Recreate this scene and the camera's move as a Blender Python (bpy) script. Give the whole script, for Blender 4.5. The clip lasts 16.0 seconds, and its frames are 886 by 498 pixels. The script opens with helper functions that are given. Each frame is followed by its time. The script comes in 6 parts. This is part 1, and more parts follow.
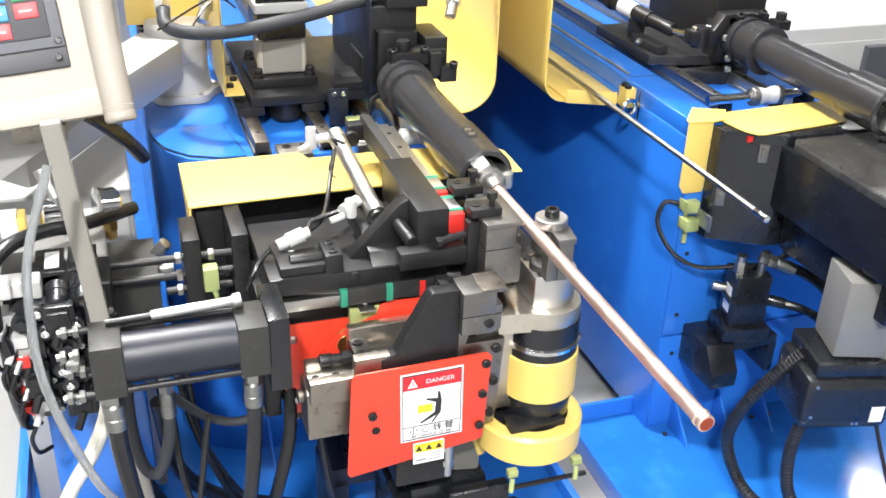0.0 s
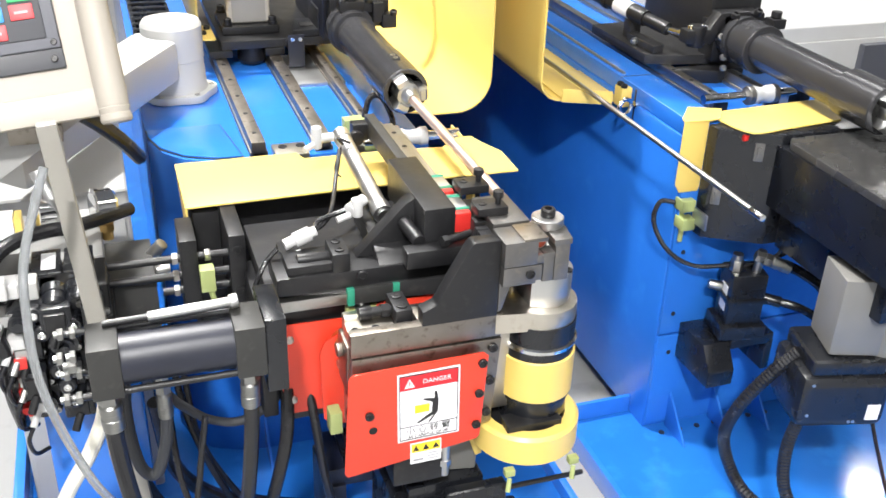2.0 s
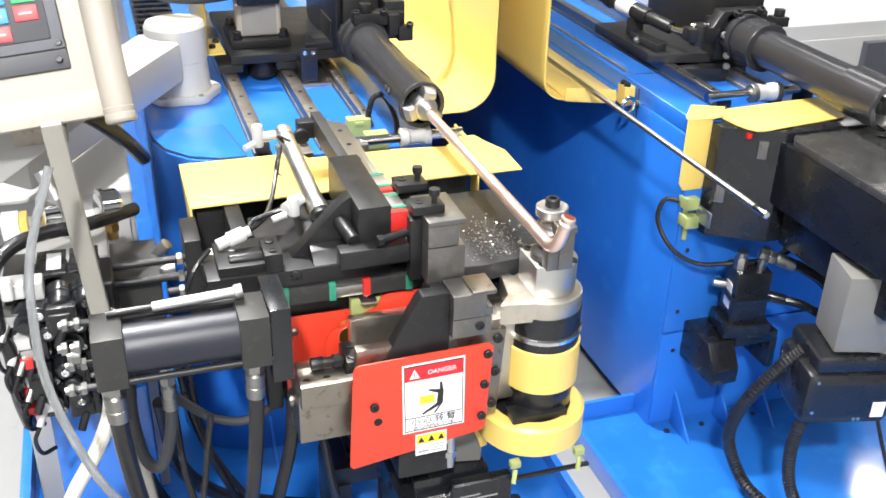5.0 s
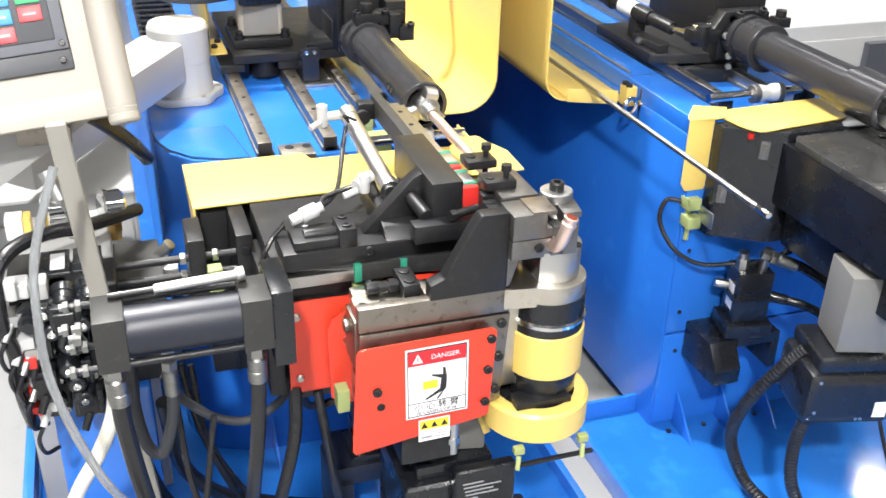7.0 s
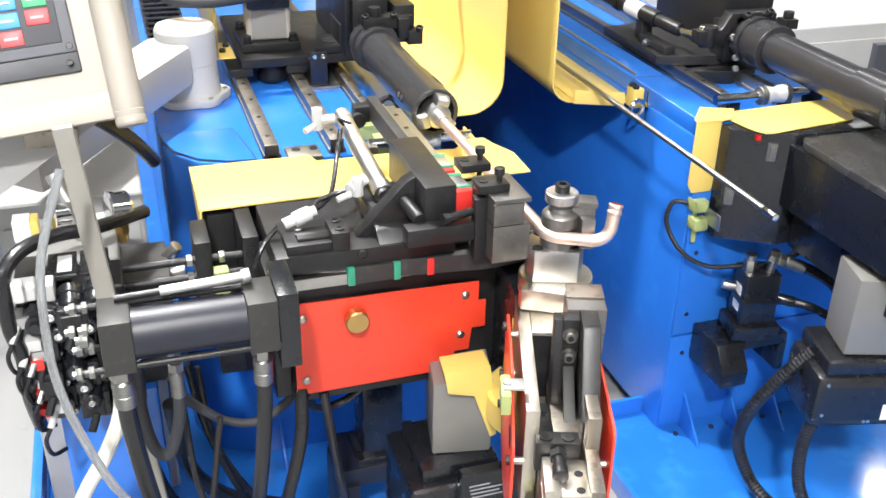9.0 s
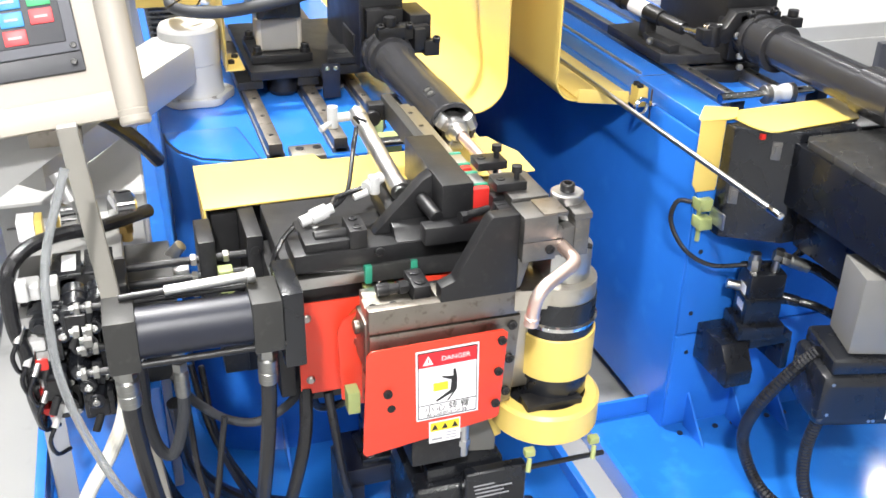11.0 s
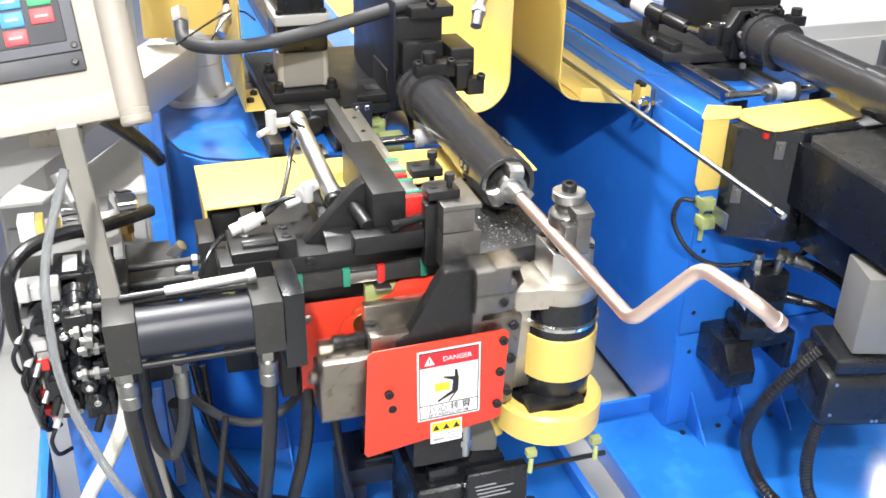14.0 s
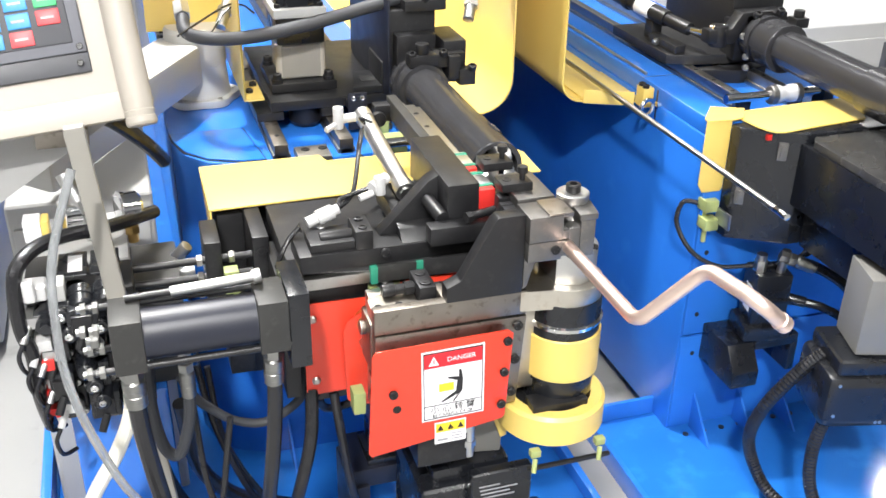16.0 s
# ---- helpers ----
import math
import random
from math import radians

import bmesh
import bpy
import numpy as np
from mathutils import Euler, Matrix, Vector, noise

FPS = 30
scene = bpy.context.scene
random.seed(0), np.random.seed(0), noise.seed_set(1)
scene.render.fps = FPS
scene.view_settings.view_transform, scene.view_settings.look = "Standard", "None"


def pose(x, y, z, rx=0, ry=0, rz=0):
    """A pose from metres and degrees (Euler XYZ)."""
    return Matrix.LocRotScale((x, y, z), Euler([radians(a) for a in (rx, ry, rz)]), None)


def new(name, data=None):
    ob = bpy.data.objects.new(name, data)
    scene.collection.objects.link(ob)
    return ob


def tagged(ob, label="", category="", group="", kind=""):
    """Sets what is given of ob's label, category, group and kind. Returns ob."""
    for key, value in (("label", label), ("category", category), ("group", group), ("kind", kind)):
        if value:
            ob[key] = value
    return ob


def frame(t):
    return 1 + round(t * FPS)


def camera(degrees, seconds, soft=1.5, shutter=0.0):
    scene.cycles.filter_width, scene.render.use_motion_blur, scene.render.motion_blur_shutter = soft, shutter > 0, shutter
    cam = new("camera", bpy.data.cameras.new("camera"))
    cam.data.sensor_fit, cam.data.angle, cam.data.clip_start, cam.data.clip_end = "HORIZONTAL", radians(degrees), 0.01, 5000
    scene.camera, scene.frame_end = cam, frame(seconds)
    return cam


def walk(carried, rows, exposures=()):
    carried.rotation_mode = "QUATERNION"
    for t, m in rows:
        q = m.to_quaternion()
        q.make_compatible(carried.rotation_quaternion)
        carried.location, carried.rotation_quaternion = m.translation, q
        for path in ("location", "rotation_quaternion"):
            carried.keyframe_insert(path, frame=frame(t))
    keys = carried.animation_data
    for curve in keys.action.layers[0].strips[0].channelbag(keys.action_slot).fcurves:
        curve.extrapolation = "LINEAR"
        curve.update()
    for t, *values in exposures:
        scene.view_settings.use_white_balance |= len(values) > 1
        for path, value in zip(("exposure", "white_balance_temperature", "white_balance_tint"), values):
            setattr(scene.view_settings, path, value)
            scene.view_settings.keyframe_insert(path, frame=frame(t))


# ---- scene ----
# ---- camera ----
cam = camera(48.26, 16.0, soft=1.6, shutter=0.5)
PATH = [
    (0, pose(-0.6618, -1.3420, 1.7454, 62.014, -1.871, -18.371)),
    (0.5, pose(-0.6569, -1.3369, 1.7436, 62.044, -1.815, -18.427)),
    (1, pose(-0.6544, -1.3382, 1.7433, 62.064, -1.784, -18.499)),
    (1.5, pose(-0.6576, -1.3424, 1.7481, 61.970, -1.766, -18.510)),
    (2, pose(-0.6608, -1.3436, 1.7484, 61.951, -1.781, -18.602)),
    (2.5, pose(-0.6547, -1.3469, 1.7464, 62.026, -1.647, -18.525)),
    (3, pose(-0.6533, -1.3461, 1.7448, 62.013, -1.617, -18.633)),
    (3.5, pose(-0.6565, -1.3463, 1.7439, 62.067, -1.603, -18.626)),
    (4, pose(-0.6594, -1.3460, 1.7450, 62.009, -1.550, -18.592)),
    (6.5, pose(-0.6668, -1.3510, 1.7436, 62.120, -1.400, -18.528)),
    (7, pose(-0.6674, -1.3507, 1.7440, 62.117, -1.406, -18.496)),
    (7.5, pose(-0.6654, -1.3515, 1.7446, 62.121, -1.348, -18.409)),
    (8, pose(-0.6646, -1.3522, 1.7457, 62.140, -1.264, -18.266)),
    (8.5, pose(-0.6641, -1.3518, 1.7477, 62.112, -1.225, -18.166)),
    (9, pose(-0.6635, -1.3521, 1.7448, 62.208, -1.180, -18.076)),
    (11.5, pose(-0.6665, -1.3470, 1.7436, 62.130, -1.082, -17.911)),
    (12, pose(-0.6661, -1.3514, 1.7438, 62.178, -1.073, -17.808)),
    (12.5, pose(-0.6662, -1.3520, 1.7445, 62.168, -1.090, -17.828)),
    (13, pose(-0.6670, -1.3470, 1.7446, 62.107, -1.062, -17.869)),
    (13.5, pose(-0.6654, -1.3445, 1.7456, 62.035, -1.051, -17.819)),
    (14, pose(-0.6610, -1.3433, 1.7446, 62.023, -1.008, -17.784)),
    (14.5, pose(-0.6601, -1.3415, 1.7426, 62.050, -0.992, -17.771)),
    (15, pose(-0.6654, -1.3402, 1.7414, 62.061, -1.070, -17.795)),
    (15.5, pose(-0.6658, -1.3451, 1.7423, 62.137, -0.993, -17.697)),
    (16, pose(-0.6669, -1.3473, 1.7432, 62.189, -0.970, -17.699)),
]
walk(cam, PATH, [(0, 0.0), (16, 0.0)])

# ---- world and light ----
world = bpy.data.worlds.new("hall_air")
scene.world = world
world.use_nodes = True
world.node_tree.nodes["Background"].inputs[0].default_value = (0.9, 0.95, 1.0, 1)
world.node_tree.nodes["Background"].inputs[1].default_value = 0.2


def hall_lamp(x, y, z, sx, sy, watts):
    d = bpy.data.lights.new("hall_lamp", "AREA")
    d.shape, d.size, d.size_y, d.energy, d.color = "RECTANGLE", sx, sy, watts, (1.0, 0.985, 0.96)
    ob = new("hall_lamp", d)
    ob.location = (x, y, z)
    return ob


# unseen strip lamps added as fill, stronger on the camera's side
FILL_STRIPS = [(-3.4, 0.2), (-0.6, 0.6), (2.6, 0.6), (-2.6, 3.8), (-0.4, 3.4), (1.8, 3.8), (-3.4, -2.4), (-0.6, -2.4), (2.4, -2.4), (-2.0, -4.6), (1.0, -4.6)]
for lx, ly in FILL_STRIPS:
    hall_lamp(lx, ly, 4.62, 0.5, 1.6, 48 if ly < -1 else 28)
# two strong compact high-bay lamps shadow blue flanks; an added third gives tray glare
BAYS = [(-1.55, -3.55, 4.62, 540), (-0.95, 2.05, 4.62, 410), (5.4, 4.75, 4.62, 60)]
for bx, by, bz, watts in BAYS:
    hall_lamp(bx, by, bz, 0.34, 0.34, watts).data.shape = "DISK"


# ---- materials ----
def mat(name, col, rough=0.45, metal=0.0, var=0.12, scale=14.0, bump=0.02, fine=260.0, spots=None, spot_amt=0.0, coat=0.0, ior=1.5,
        streak=None, emit=0.0, trans=0.0):
    m = bpy.data.materials.new(name)
    m.use_nodes = True
    nt = m.node_tree
    n, l = nt.nodes, nt.links
    b = n["Principled BSDF"]
    tc = n.new("ShaderNodeTexCoord")
    src = tc.outputs["Object"]
    if streak:
        mp = n.new("ShaderNodeMapping")
        mp.inputs["Scale"].default_value = streak
        l.new(src, mp.inputs[0])
        src = mp.outputs[0]
    big = n.new("ShaderNodeTexNoise")
    big.inputs["Scale"].default_value, big.inputs["Detail"].default_value = scale, 5
    l.new(src, big.inputs["Vector"])
    small = n.new("ShaderNodeTexNoise")
    small.inputs["Scale"].default_value, small.inputs["Detail"].default_value = fine, 3
    l.new(src, small.inputs["Vector"])
    hi = [min(1, c * (1 + var)) for c in col]
    lo = [c * (1 - var) for c in col]
    mix = n.new("ShaderNodeMix")
    mix.data_type = "RGBA"
    mix.inputs["A"].default_value, mix.inputs["B"].default_value = (*lo, 1), (*hi, 1)
    l.new(big.outputs["Fac"], mix.inputs["Factor"])
    out = mix.outputs["Result"]
    if spots:
        ramp = n.new("ShaderNodeValToRGB")
        ramp.color_ramp.elements[0].position, ramp.color_ramp.elements[1].position = 0.56, 0.70
        sp = n.new("ShaderNodeTexNoise")
        sp.inputs["Scale"].default_value, sp.inputs["Detail"].default_value = scale * 2.3, 7
        l.new(tc.outputs["Object"], sp.inputs["Vector"])
        l.new(sp.outputs["Fac"], ramp.inputs[0])
        amt = n.new("ShaderNodeMath")
        amt.operation = "MULTIPLY"
        amt.inputs[1].default_value = spot_amt
        l.new(ramp.outputs[0], amt.inputs[0])
        mix2 = n.new("ShaderNodeMix")
        mix2.data_type = "RGBA"
        mix2.inputs["B"].default_value = (*spots, 1)
        l.new(out, mix2.inputs["A"])
        l.new(amt.outputs[0], mix2.inputs["Factor"])
        out = mix2.outputs["Result"]
    l.new(out, b.inputs["Base Color"])
    mr = n.new("ShaderNodeMapRange")
    mr.inputs["To Min"].default_value, mr.inputs["To Max"].default_value = max(0.02, rough * 0.75), min(1, rough * 1.3)
    l.new(small.outputs["Fac"] if streak else big.outputs["Fac"], mr.inputs["Value"])
    l.new(mr.outputs[0], b.inputs["Roughness"])
    b.inputs["Metallic"].default_value = metal
    b.inputs["IOR"].default_value = ior
    b.inputs["Coat Weight"].default_value = coat
    b.inputs["Coat Roughness"].default_value = 0.12
    if trans:
        b.inputs["Transmission Weight"].default_value = trans
    if emit:
        b.inputs["Emission Color"].default_value, b.inputs["Emission Strength"].default_value = (*col, 1), emit
    if bump:
        bp = n.new("ShaderNodeBump")
        bp.inputs["Strength"].default_value, bp.inputs["Distance"].default_value = min(1, bump * 8), 0.001
        l.new(small.outputs["Fac"], bp.inputs["Height"])
        l.new(bp.outputs[0], b.inputs["Normal"])
    return m


BLUE = mat("blue_enamel", (0.022, 0.158, 0.61), 0.19, 0, 0.14, 5, 0.06, 24, spots=(0.035, 0.22, 0.70), spot_amt=0.3, coat=0.5)
# tray blue tuned apart from BLUE: slightly darker base, paler blotches, glossier
TRAYBLUE = mat("oily_tray_blue_enamel", (0.016, 0.142, 0.51), 0.15, 0, 0.22, 5, 0.14, 14, spots=(0.035, 0.24, 0.72), spot_amt=0.4, coat=0.7)
YELLOW = mat("yellow_enamel", (0.75, 0.55, 0.145), 0.36, 0, 0.06, 7, 0.01, 200, coat=0.25)
RED = mat("red_panel_paint", (0.70, 0.048, 0.022), 0.38, 0, 0.05, 9, 0.008, 220, coat=0.2)
BLACK = mat("black_oxide_steel", (0.012, 0.012, 0.0135), 0.38, 0.1, 0.3, 30, 0.02, 420, spots=(0.036, 0.035, 0.034), spot_amt=0.35)
# lifted copy of BLACK: ceiling light on upward plates put into the colour
LITBLACK = mat("lit_oily_black_plate", (0.034, 0.034, 0.036), 0.30, 0.2, 0.3, 18, 0.03, 300, spots=(0.075, 0.073, 0.07), spot_amt=0.45)
DARKSTEEL = mat("dark_hardened_steel", (0.20, 0.194, 0.188), 0.36, 0.85, 0.25, 34, 0.02, 420, spots=(0.33, 0.28, 0.23), spot_amt=0.35)
BLACKP = mat("black_gloss_paint", (0.009, 0.010, 0.013), 0.27, 0.0, 0.25, 18, 0.012, 260, coat=0.15)
NAVY = mat("dark_navy_paint", (0.011, 0.013, 0.024), 0.42, 0.0, 0.2, 18, 0.02, 260, coat=0.1)
CASTGREY = mat("grey_steel_block", (0.038, 0.038, 0.037), 0.50, 0.3, 0.2, 22, 0.02, 340, spots=(0.075, 0.073, 0.07), spot_amt=0.4)
STEEL = mat("ground_steel", (0.45, 0.44, 0.42), 0.33, 1.0, 0.12, 30, 0.02, 420, spots=(0.30, 0.25, 0.2), spot_amt=0.35, streak=(1, 6, 1))
PALESTEEL = mat("pale_ground_steel", (0.62, 0.58, 0.51), 0.34, 1.0, 0.14, 22, 0.02, 380, spots=(0.40, 0.32, 0.23), spot_amt=0.4)
WORN = mat("oily_worn_steel", (0.30, 0.27, 0.235), 0.36, 1.0, 0.28, 24, 0.03, 380, spots=(0.10, 0.075, 0.05), spot_amt=0.6)
CHROME = mat("polished_chrome", (0.80, 0.80, 0.80), 0.12, 1.0, 0.04, 20, 0.004, 300)
ALU = mat("satin_aluminium", (0.56, 0.56, 0.555), 0.36, 1.0, 0.08, 25, 0.01, 400)
COPPER = mat("drawn_copper", (0.93, 0.73, 0.645), 0.42, 1.0, 0.06, 40, 0.012, 420, streak=(3, 0.4, 3))
# shaded copy of the copper for the tube's inside
COPPER_SHADE = mat("shaded_copper_bore", (0.55, 0.12, 0.07), 0.4, 1.0, 0.1, 40, 0.01, 300)
WHITE = mat("white_paint", (0.46, 0.46, 0.455), 0.38, 0, 0.05, 12, 0.01, 200, coat=0.2)
BEIGE = mat("beige_powder_coat", (0.42, 0.385, 0.335), 0.42, 0, 0.05, 10, 0.02, 300)
LGREY = mat("light_grey_sheet", (0.40, 0.40, 0.395), 0.45, 0, 0.10, 5, 0.012, 200)
PLASTW = mat("white_plastic", (0.52, 0.52, 0.52), 0.30, 0, 0.03, 30, 0.005, 200)
RUBBER = mat("black_rubber", (0.014, 0.014, 0.016), 0.24, 0, 0.25, 30, 0.05, 420)
RUBBERG = mat("grey_rubber_hose", (0.032, 0.034, 0.04), 0.55, 0, 0.2, 30, 0.03, 380)
VINYL = mat("cloudy_vinyl_tube", (0.50, 0.52, 0.54), 0.15, 0, 0.10, 20, 0.004, 120, trans=0.7)
CREAMHOSE = mat("cream_hose", (0.70, 0.68, 0.60), 0.4, 0, 0.06, 20, 0.01, 160)
POSTPAINT = mat("cream_post_paint", (0.25, 0.238, 0.215), 0.5, 0, 0.15, 12, 0.02, 160, spots=(0.25, 0.23, 0.2), spot_amt=0.5)
# grey raised for glare on the top plate; the dark blotches are stains
STAINED = mat("stained_lit_plate", (0.075, 0.074, 0.073), 0.26, 0.5, 0.35, 9, 0.02, 220, spots=(0.02, 0.02, 0.021), spot_amt=0.8)
BARREL = mat("satin_black_barrel", (0.055, 0.055, 0.060), 0.24, 0.45, 0.15, 9, 0.003, 300, spots=(0.045, 0.044, 0.043), spot_amt=0.25)
FERRULE = mat("zinc_plated_steel", (0.30, 0.30, 0.29), 0.36, 1.0, 0.15, 30, 0.02, 300)
LIME = mat("lime_plastic", (0.33, 0.38, 0.15), 0.4, 0, 0.08, 30, 0.006, 200)
TEAL = mat("teal_seal_plastic", (0.03, 0.25, 0.16), 0.4, 0, 0.08, 30, 0.006, 200)
REDSEAL = mat("red_seal_plastic", (0.62, 0.03, 0.025), 0.35, 0, 0.08, 30, 0.006, 200)
BRASS = mat("turned_brass", (0.62, 0.42, 0.16), 0.32, 1.0, 0.10, 40, 0.01, 380)
MOTORBEIGE = mat("beige_grey_cast", (0.30, 0.285, 0.26), 0.42, 0.2, 0.08, 20, 0.02, 240)
SERVOGREY = mat("servo_grey_cast", (0.21, 0.205, 0.195), 0.42, 0.25, 0.08, 20, 0.02, 240)
PINK = mat("steel_rail_red_tint", (0.40, 0.38, 0.37), 0.30, 1.0, 0.12, 30, 0.01, 300)
CONCRETE = mat("grey_concrete", (0.25, 0.25, 0.245), 0.5, 0, 0.14, 3, 0.05, 60, spots=(0.11, 0.11, 0.108), spot_amt=0.55)
# greys of the added hall shell, set for how much light it bounces
HALLWALL = mat("hall_wall_paint", (0.40, 0.41, 0.42), 0.7, 0, 0.04, 2, 0.01, 40)
CEIL = mat("hall_ceiling_sheet", (0.24, 0.25, 0.26), 0.7, 0, 0.05, 2, 0.01, 40)
LAMPGLOW = mat("lamp_diffuser", (1.0, 0.98, 0.95), 0.5, 0, 0.0, 5, 0, 20, emit=4.0)
PANELGREY = mat("slate_bezel_plastic", (0.05, 0.052, 0.062), 0.45, 0, 0.08, 20, 0.02, 300)
PANELLT = mat("grey_bezel_rim", (0.12, 0.123, 0.145), 0.4, 0, 0.08, 20, 0.02, 300)
KEYBLUE = mat("blue_key", (0.03, 0.26, 0.62), 0.4, 0, 0.05, 30, 0.004, 200)
KEYRED = mat("red_key", (0.72, 0.05, 0.06), 0.4, 0, 0.05, 30, 0.004, 200)
KEYGREEN = mat("green_key", (0.04, 0.42, 0.15), 0.4, 0, 0.05, 30, 0.004, 200)
SIGNWHITE = mat("sign_white_vinyl", (0.80, 0.80, 0.82), 0.3, 0, 0.02, 20, 0.003, 200)
SIGNRED = mat("sign_red_vinyl", (0.66, 0.02, 0.03), 0.3, 0, 0.03, 20, 0.003, 200)
SIGNYEL = mat("sign_yellow_vinyl", (0.85, 0.62, 0.03), 0.3, 0, 0.03, 20, 0.003, 200)
INK = mat("sign_black_ink", (0.015, 0.015, 0.017), 0.35, 0, 0.05, 20, 0.003, 200)
LABELTXT = mat("label_grey_ink", (0.30, 0.30, 0.32), 0.4, 0, 0.05, 20, 0.003, 200)
# near-black that paints the shade inside holes, slots and sockets
HOLE_SHADE = mat("hole_shade", (0.006, 0.006, 0.006), 0.7, 0, 0.1, 20, 0.003, 200)

# ---- mesh tools ----
ORG = {}


def thing(name, base, label, category, group="", kind=""):
    ob = new(name)
    ob.empty_display_size = 0.05
    ob.location = base
    ORG[ob] = Vector(base)
    return tagged(ob, label, category, group, kind)


def part(name, bm, material, parent, label="", origin=None, smooth=True, solo=None):
    """Links bm, drawn in the place's own coordinates, as one mesh under parent (or alone)."""
    org = Vector(origin) if origin is not None else (ORG[parent].copy() if parent else Vector())
    bmesh.ops.translate(bm, verts=bm.verts, vec=-org)
    bmesh.ops.recalc_face_normals(bm, faces=bm.faces)
    me = bpy.data.meshes.new(name)
    bm.to_mesh(me)
    bm.free()
    for mm in (material if isinstance(material, (list, tuple)) else [material]):
        me.materials.append(mm)
    if smooth:
        me.polygons.foreach_set("use_smooth", [True] * len(me.polygons))
        me.set_sharp_from_angle(angle=radians(27))
    ob = new(name, me)
    ORG[ob] = org
    if parent:
        ob.parent = parent
        ob.location = org - ORG[parent]
    else:
        ob.location = org
    if label:
        ob["label"] = label
    return ob


def merged(*bms):
    out = bmesh.new()
    for b in bms:
        me = bpy.data.meshes.new("tmp")
        b.to_mesh(me)
        b.free()
        out.from_mesh(me)
        bpy.data.meshes.remove(me)
    return out


def bevelled(bm, w, seg=2):
    if w > 0:
        bmesh.ops.bevel(bm, geom=[e for e in bm.edges if len(e.link_faces) == 2 and e.calc_face_angle(0) > 0.5], offset=w, segments=seg,
                        affect="EDGES", profile=0.6, clamp_overlap=True)
    return bm


def box(x0, x1, y0, y1, z0, z1, bev=0.0015, seg=2):
    bm = bmesh.new()
    bmesh.ops.create_cube(bm, size=1)
    for v in bm.verts:
        v.co = Vector((x0 + (v.co.x + 0.5) * (x1 - x0), y0 + (v.co.y + 0.5) * (y1 - y0), z0 + (v.co.z + 0.5) * (z1 - z0)))
    return bevelled(bm, min(bev, 0.45 * min(abs(x1 - x0), abs(y1 - y0), abs(z1 - z0))), seg)


def cyl(p0, p1, r, seg=28, r2=None, bev=0.0):
    p0, p1 = Vector(p0), Vector(p1)
    bm = bmesh.new()
    bmesh.ops.create_cone(bm, cap_ends=True, segments=seg, radius1=r, radius2=r if r2 is None else r2, depth=(p1 - p0).length)
    if bev:
        bmesh.ops.bevel(bm, geom=[e for e in bm.edges if any(len(f.verts) > 4 for f in e.link_faces)], offset=bev, segments=2, affect="EDGES", profile=0.6)
    q = (p1 - p0).to_track_quat("Z", "Y").to_matrix().to_4x4()
    bmesh.ops.transform(bm, matrix=Matrix.Translation((p0 + p1) / 2) @ q, verts=bm.verts)
    return bm


def lathe(p0, p1, prof, seg=36):
    """Turned form: prof lists (distance from p0 along the axis, radius)."""
    p0, p1 = Vector(p0), Vector(p1)
    q = (p1 - p0).to_track_quat("Z", "Y").to_matrix().to_4x4()
    m = Matrix.Translation(p0) @ q
    bm = bmesh.new()
    rings = []
    for d, r in prof:
        rings.append([bm.verts.new(m @ Vector((r * math.cos(2 * math.pi * i / seg), r * math.sin(2 * math.pi * i / seg), d))) for i in range(seg)])
    for a, b in zip(rings, rings[1:]):
        for i in range(seg):
            bm.faces.new((a[i], a[(i + 1) % seg], b[(i + 1) % seg], b[i]))
    for r in (rings[0], rings[-1]):
        bm.faces.new(r)
    return bm


def prism(pts, axis, a, b, bev=0.0015):
    """A flat outline pushed along an axis: (y, z) for x, (x, z) for y, (x, y) for z."""
    place = {"x": lambda p, h: (h, p[0], p[1]), "y": lambda p, h: (p[0], h, p[1]), "z": lambda p, h: (p[0], p[1], h)}[axis]
    bm = bmesh.new()
    low = [bm.verts.new(place(p, a)) for p in pts]
    top = [bm.verts.new(place(p, b)) for p in pts]
    n = len(pts)
    bm.faces.new(low)
    bm.faces.new(top[::-1])
    for i in range(n):
        bm.faces.new((low[i], top[i], top[(i + 1) % n], low[(i + 1) % n]))
    bmesh.ops.recalc_face_normals(bm, faces=bm.faces)
    return bevelled(bm, bev)


def rounded(x0, x1, z0, z1, r, seg=6):
    pts = []
    for cx, cz, a0 in ((x1 - r, z1 - r, 0), (x0 + r, z1 - r, 90), (x0 + r, z0 + r, 180), (x1 - r, z0 + r, 270)):
        for i in range(seg + 1):
            a = radians(a0 + 90 * i / seg)
            pts.append((cx + r * math.cos(a), cz + r * math.sin(a)))
    return pts


def ring(c, axis, r_in, r_out, h, seg=40, bev=0.002):
    """A short hollow cylinder from c along axis."""
    c, axis = Vector(c), Vector(axis).normalized()
    return lathe_open(c, c + axis, [(0, r_in), (0, r_out - bev), (bev, r_out), (h - bev, r_out), (h, r_out - bev), (h, r_in), (0, r_in)], seg)


def lathe_open(p0, p1, prof, seg=36):
    bm = lathe(p0, p1, prof, seg)
    big = [f for f in bm.faces if len(f.verts) == seg]
    bmesh.ops.delete(bm, geom=big, context="FACES_ONLY")
    bmesh.ops.remove_doubles(bm, verts=bm.verts, dist=1e-6)
    return bm


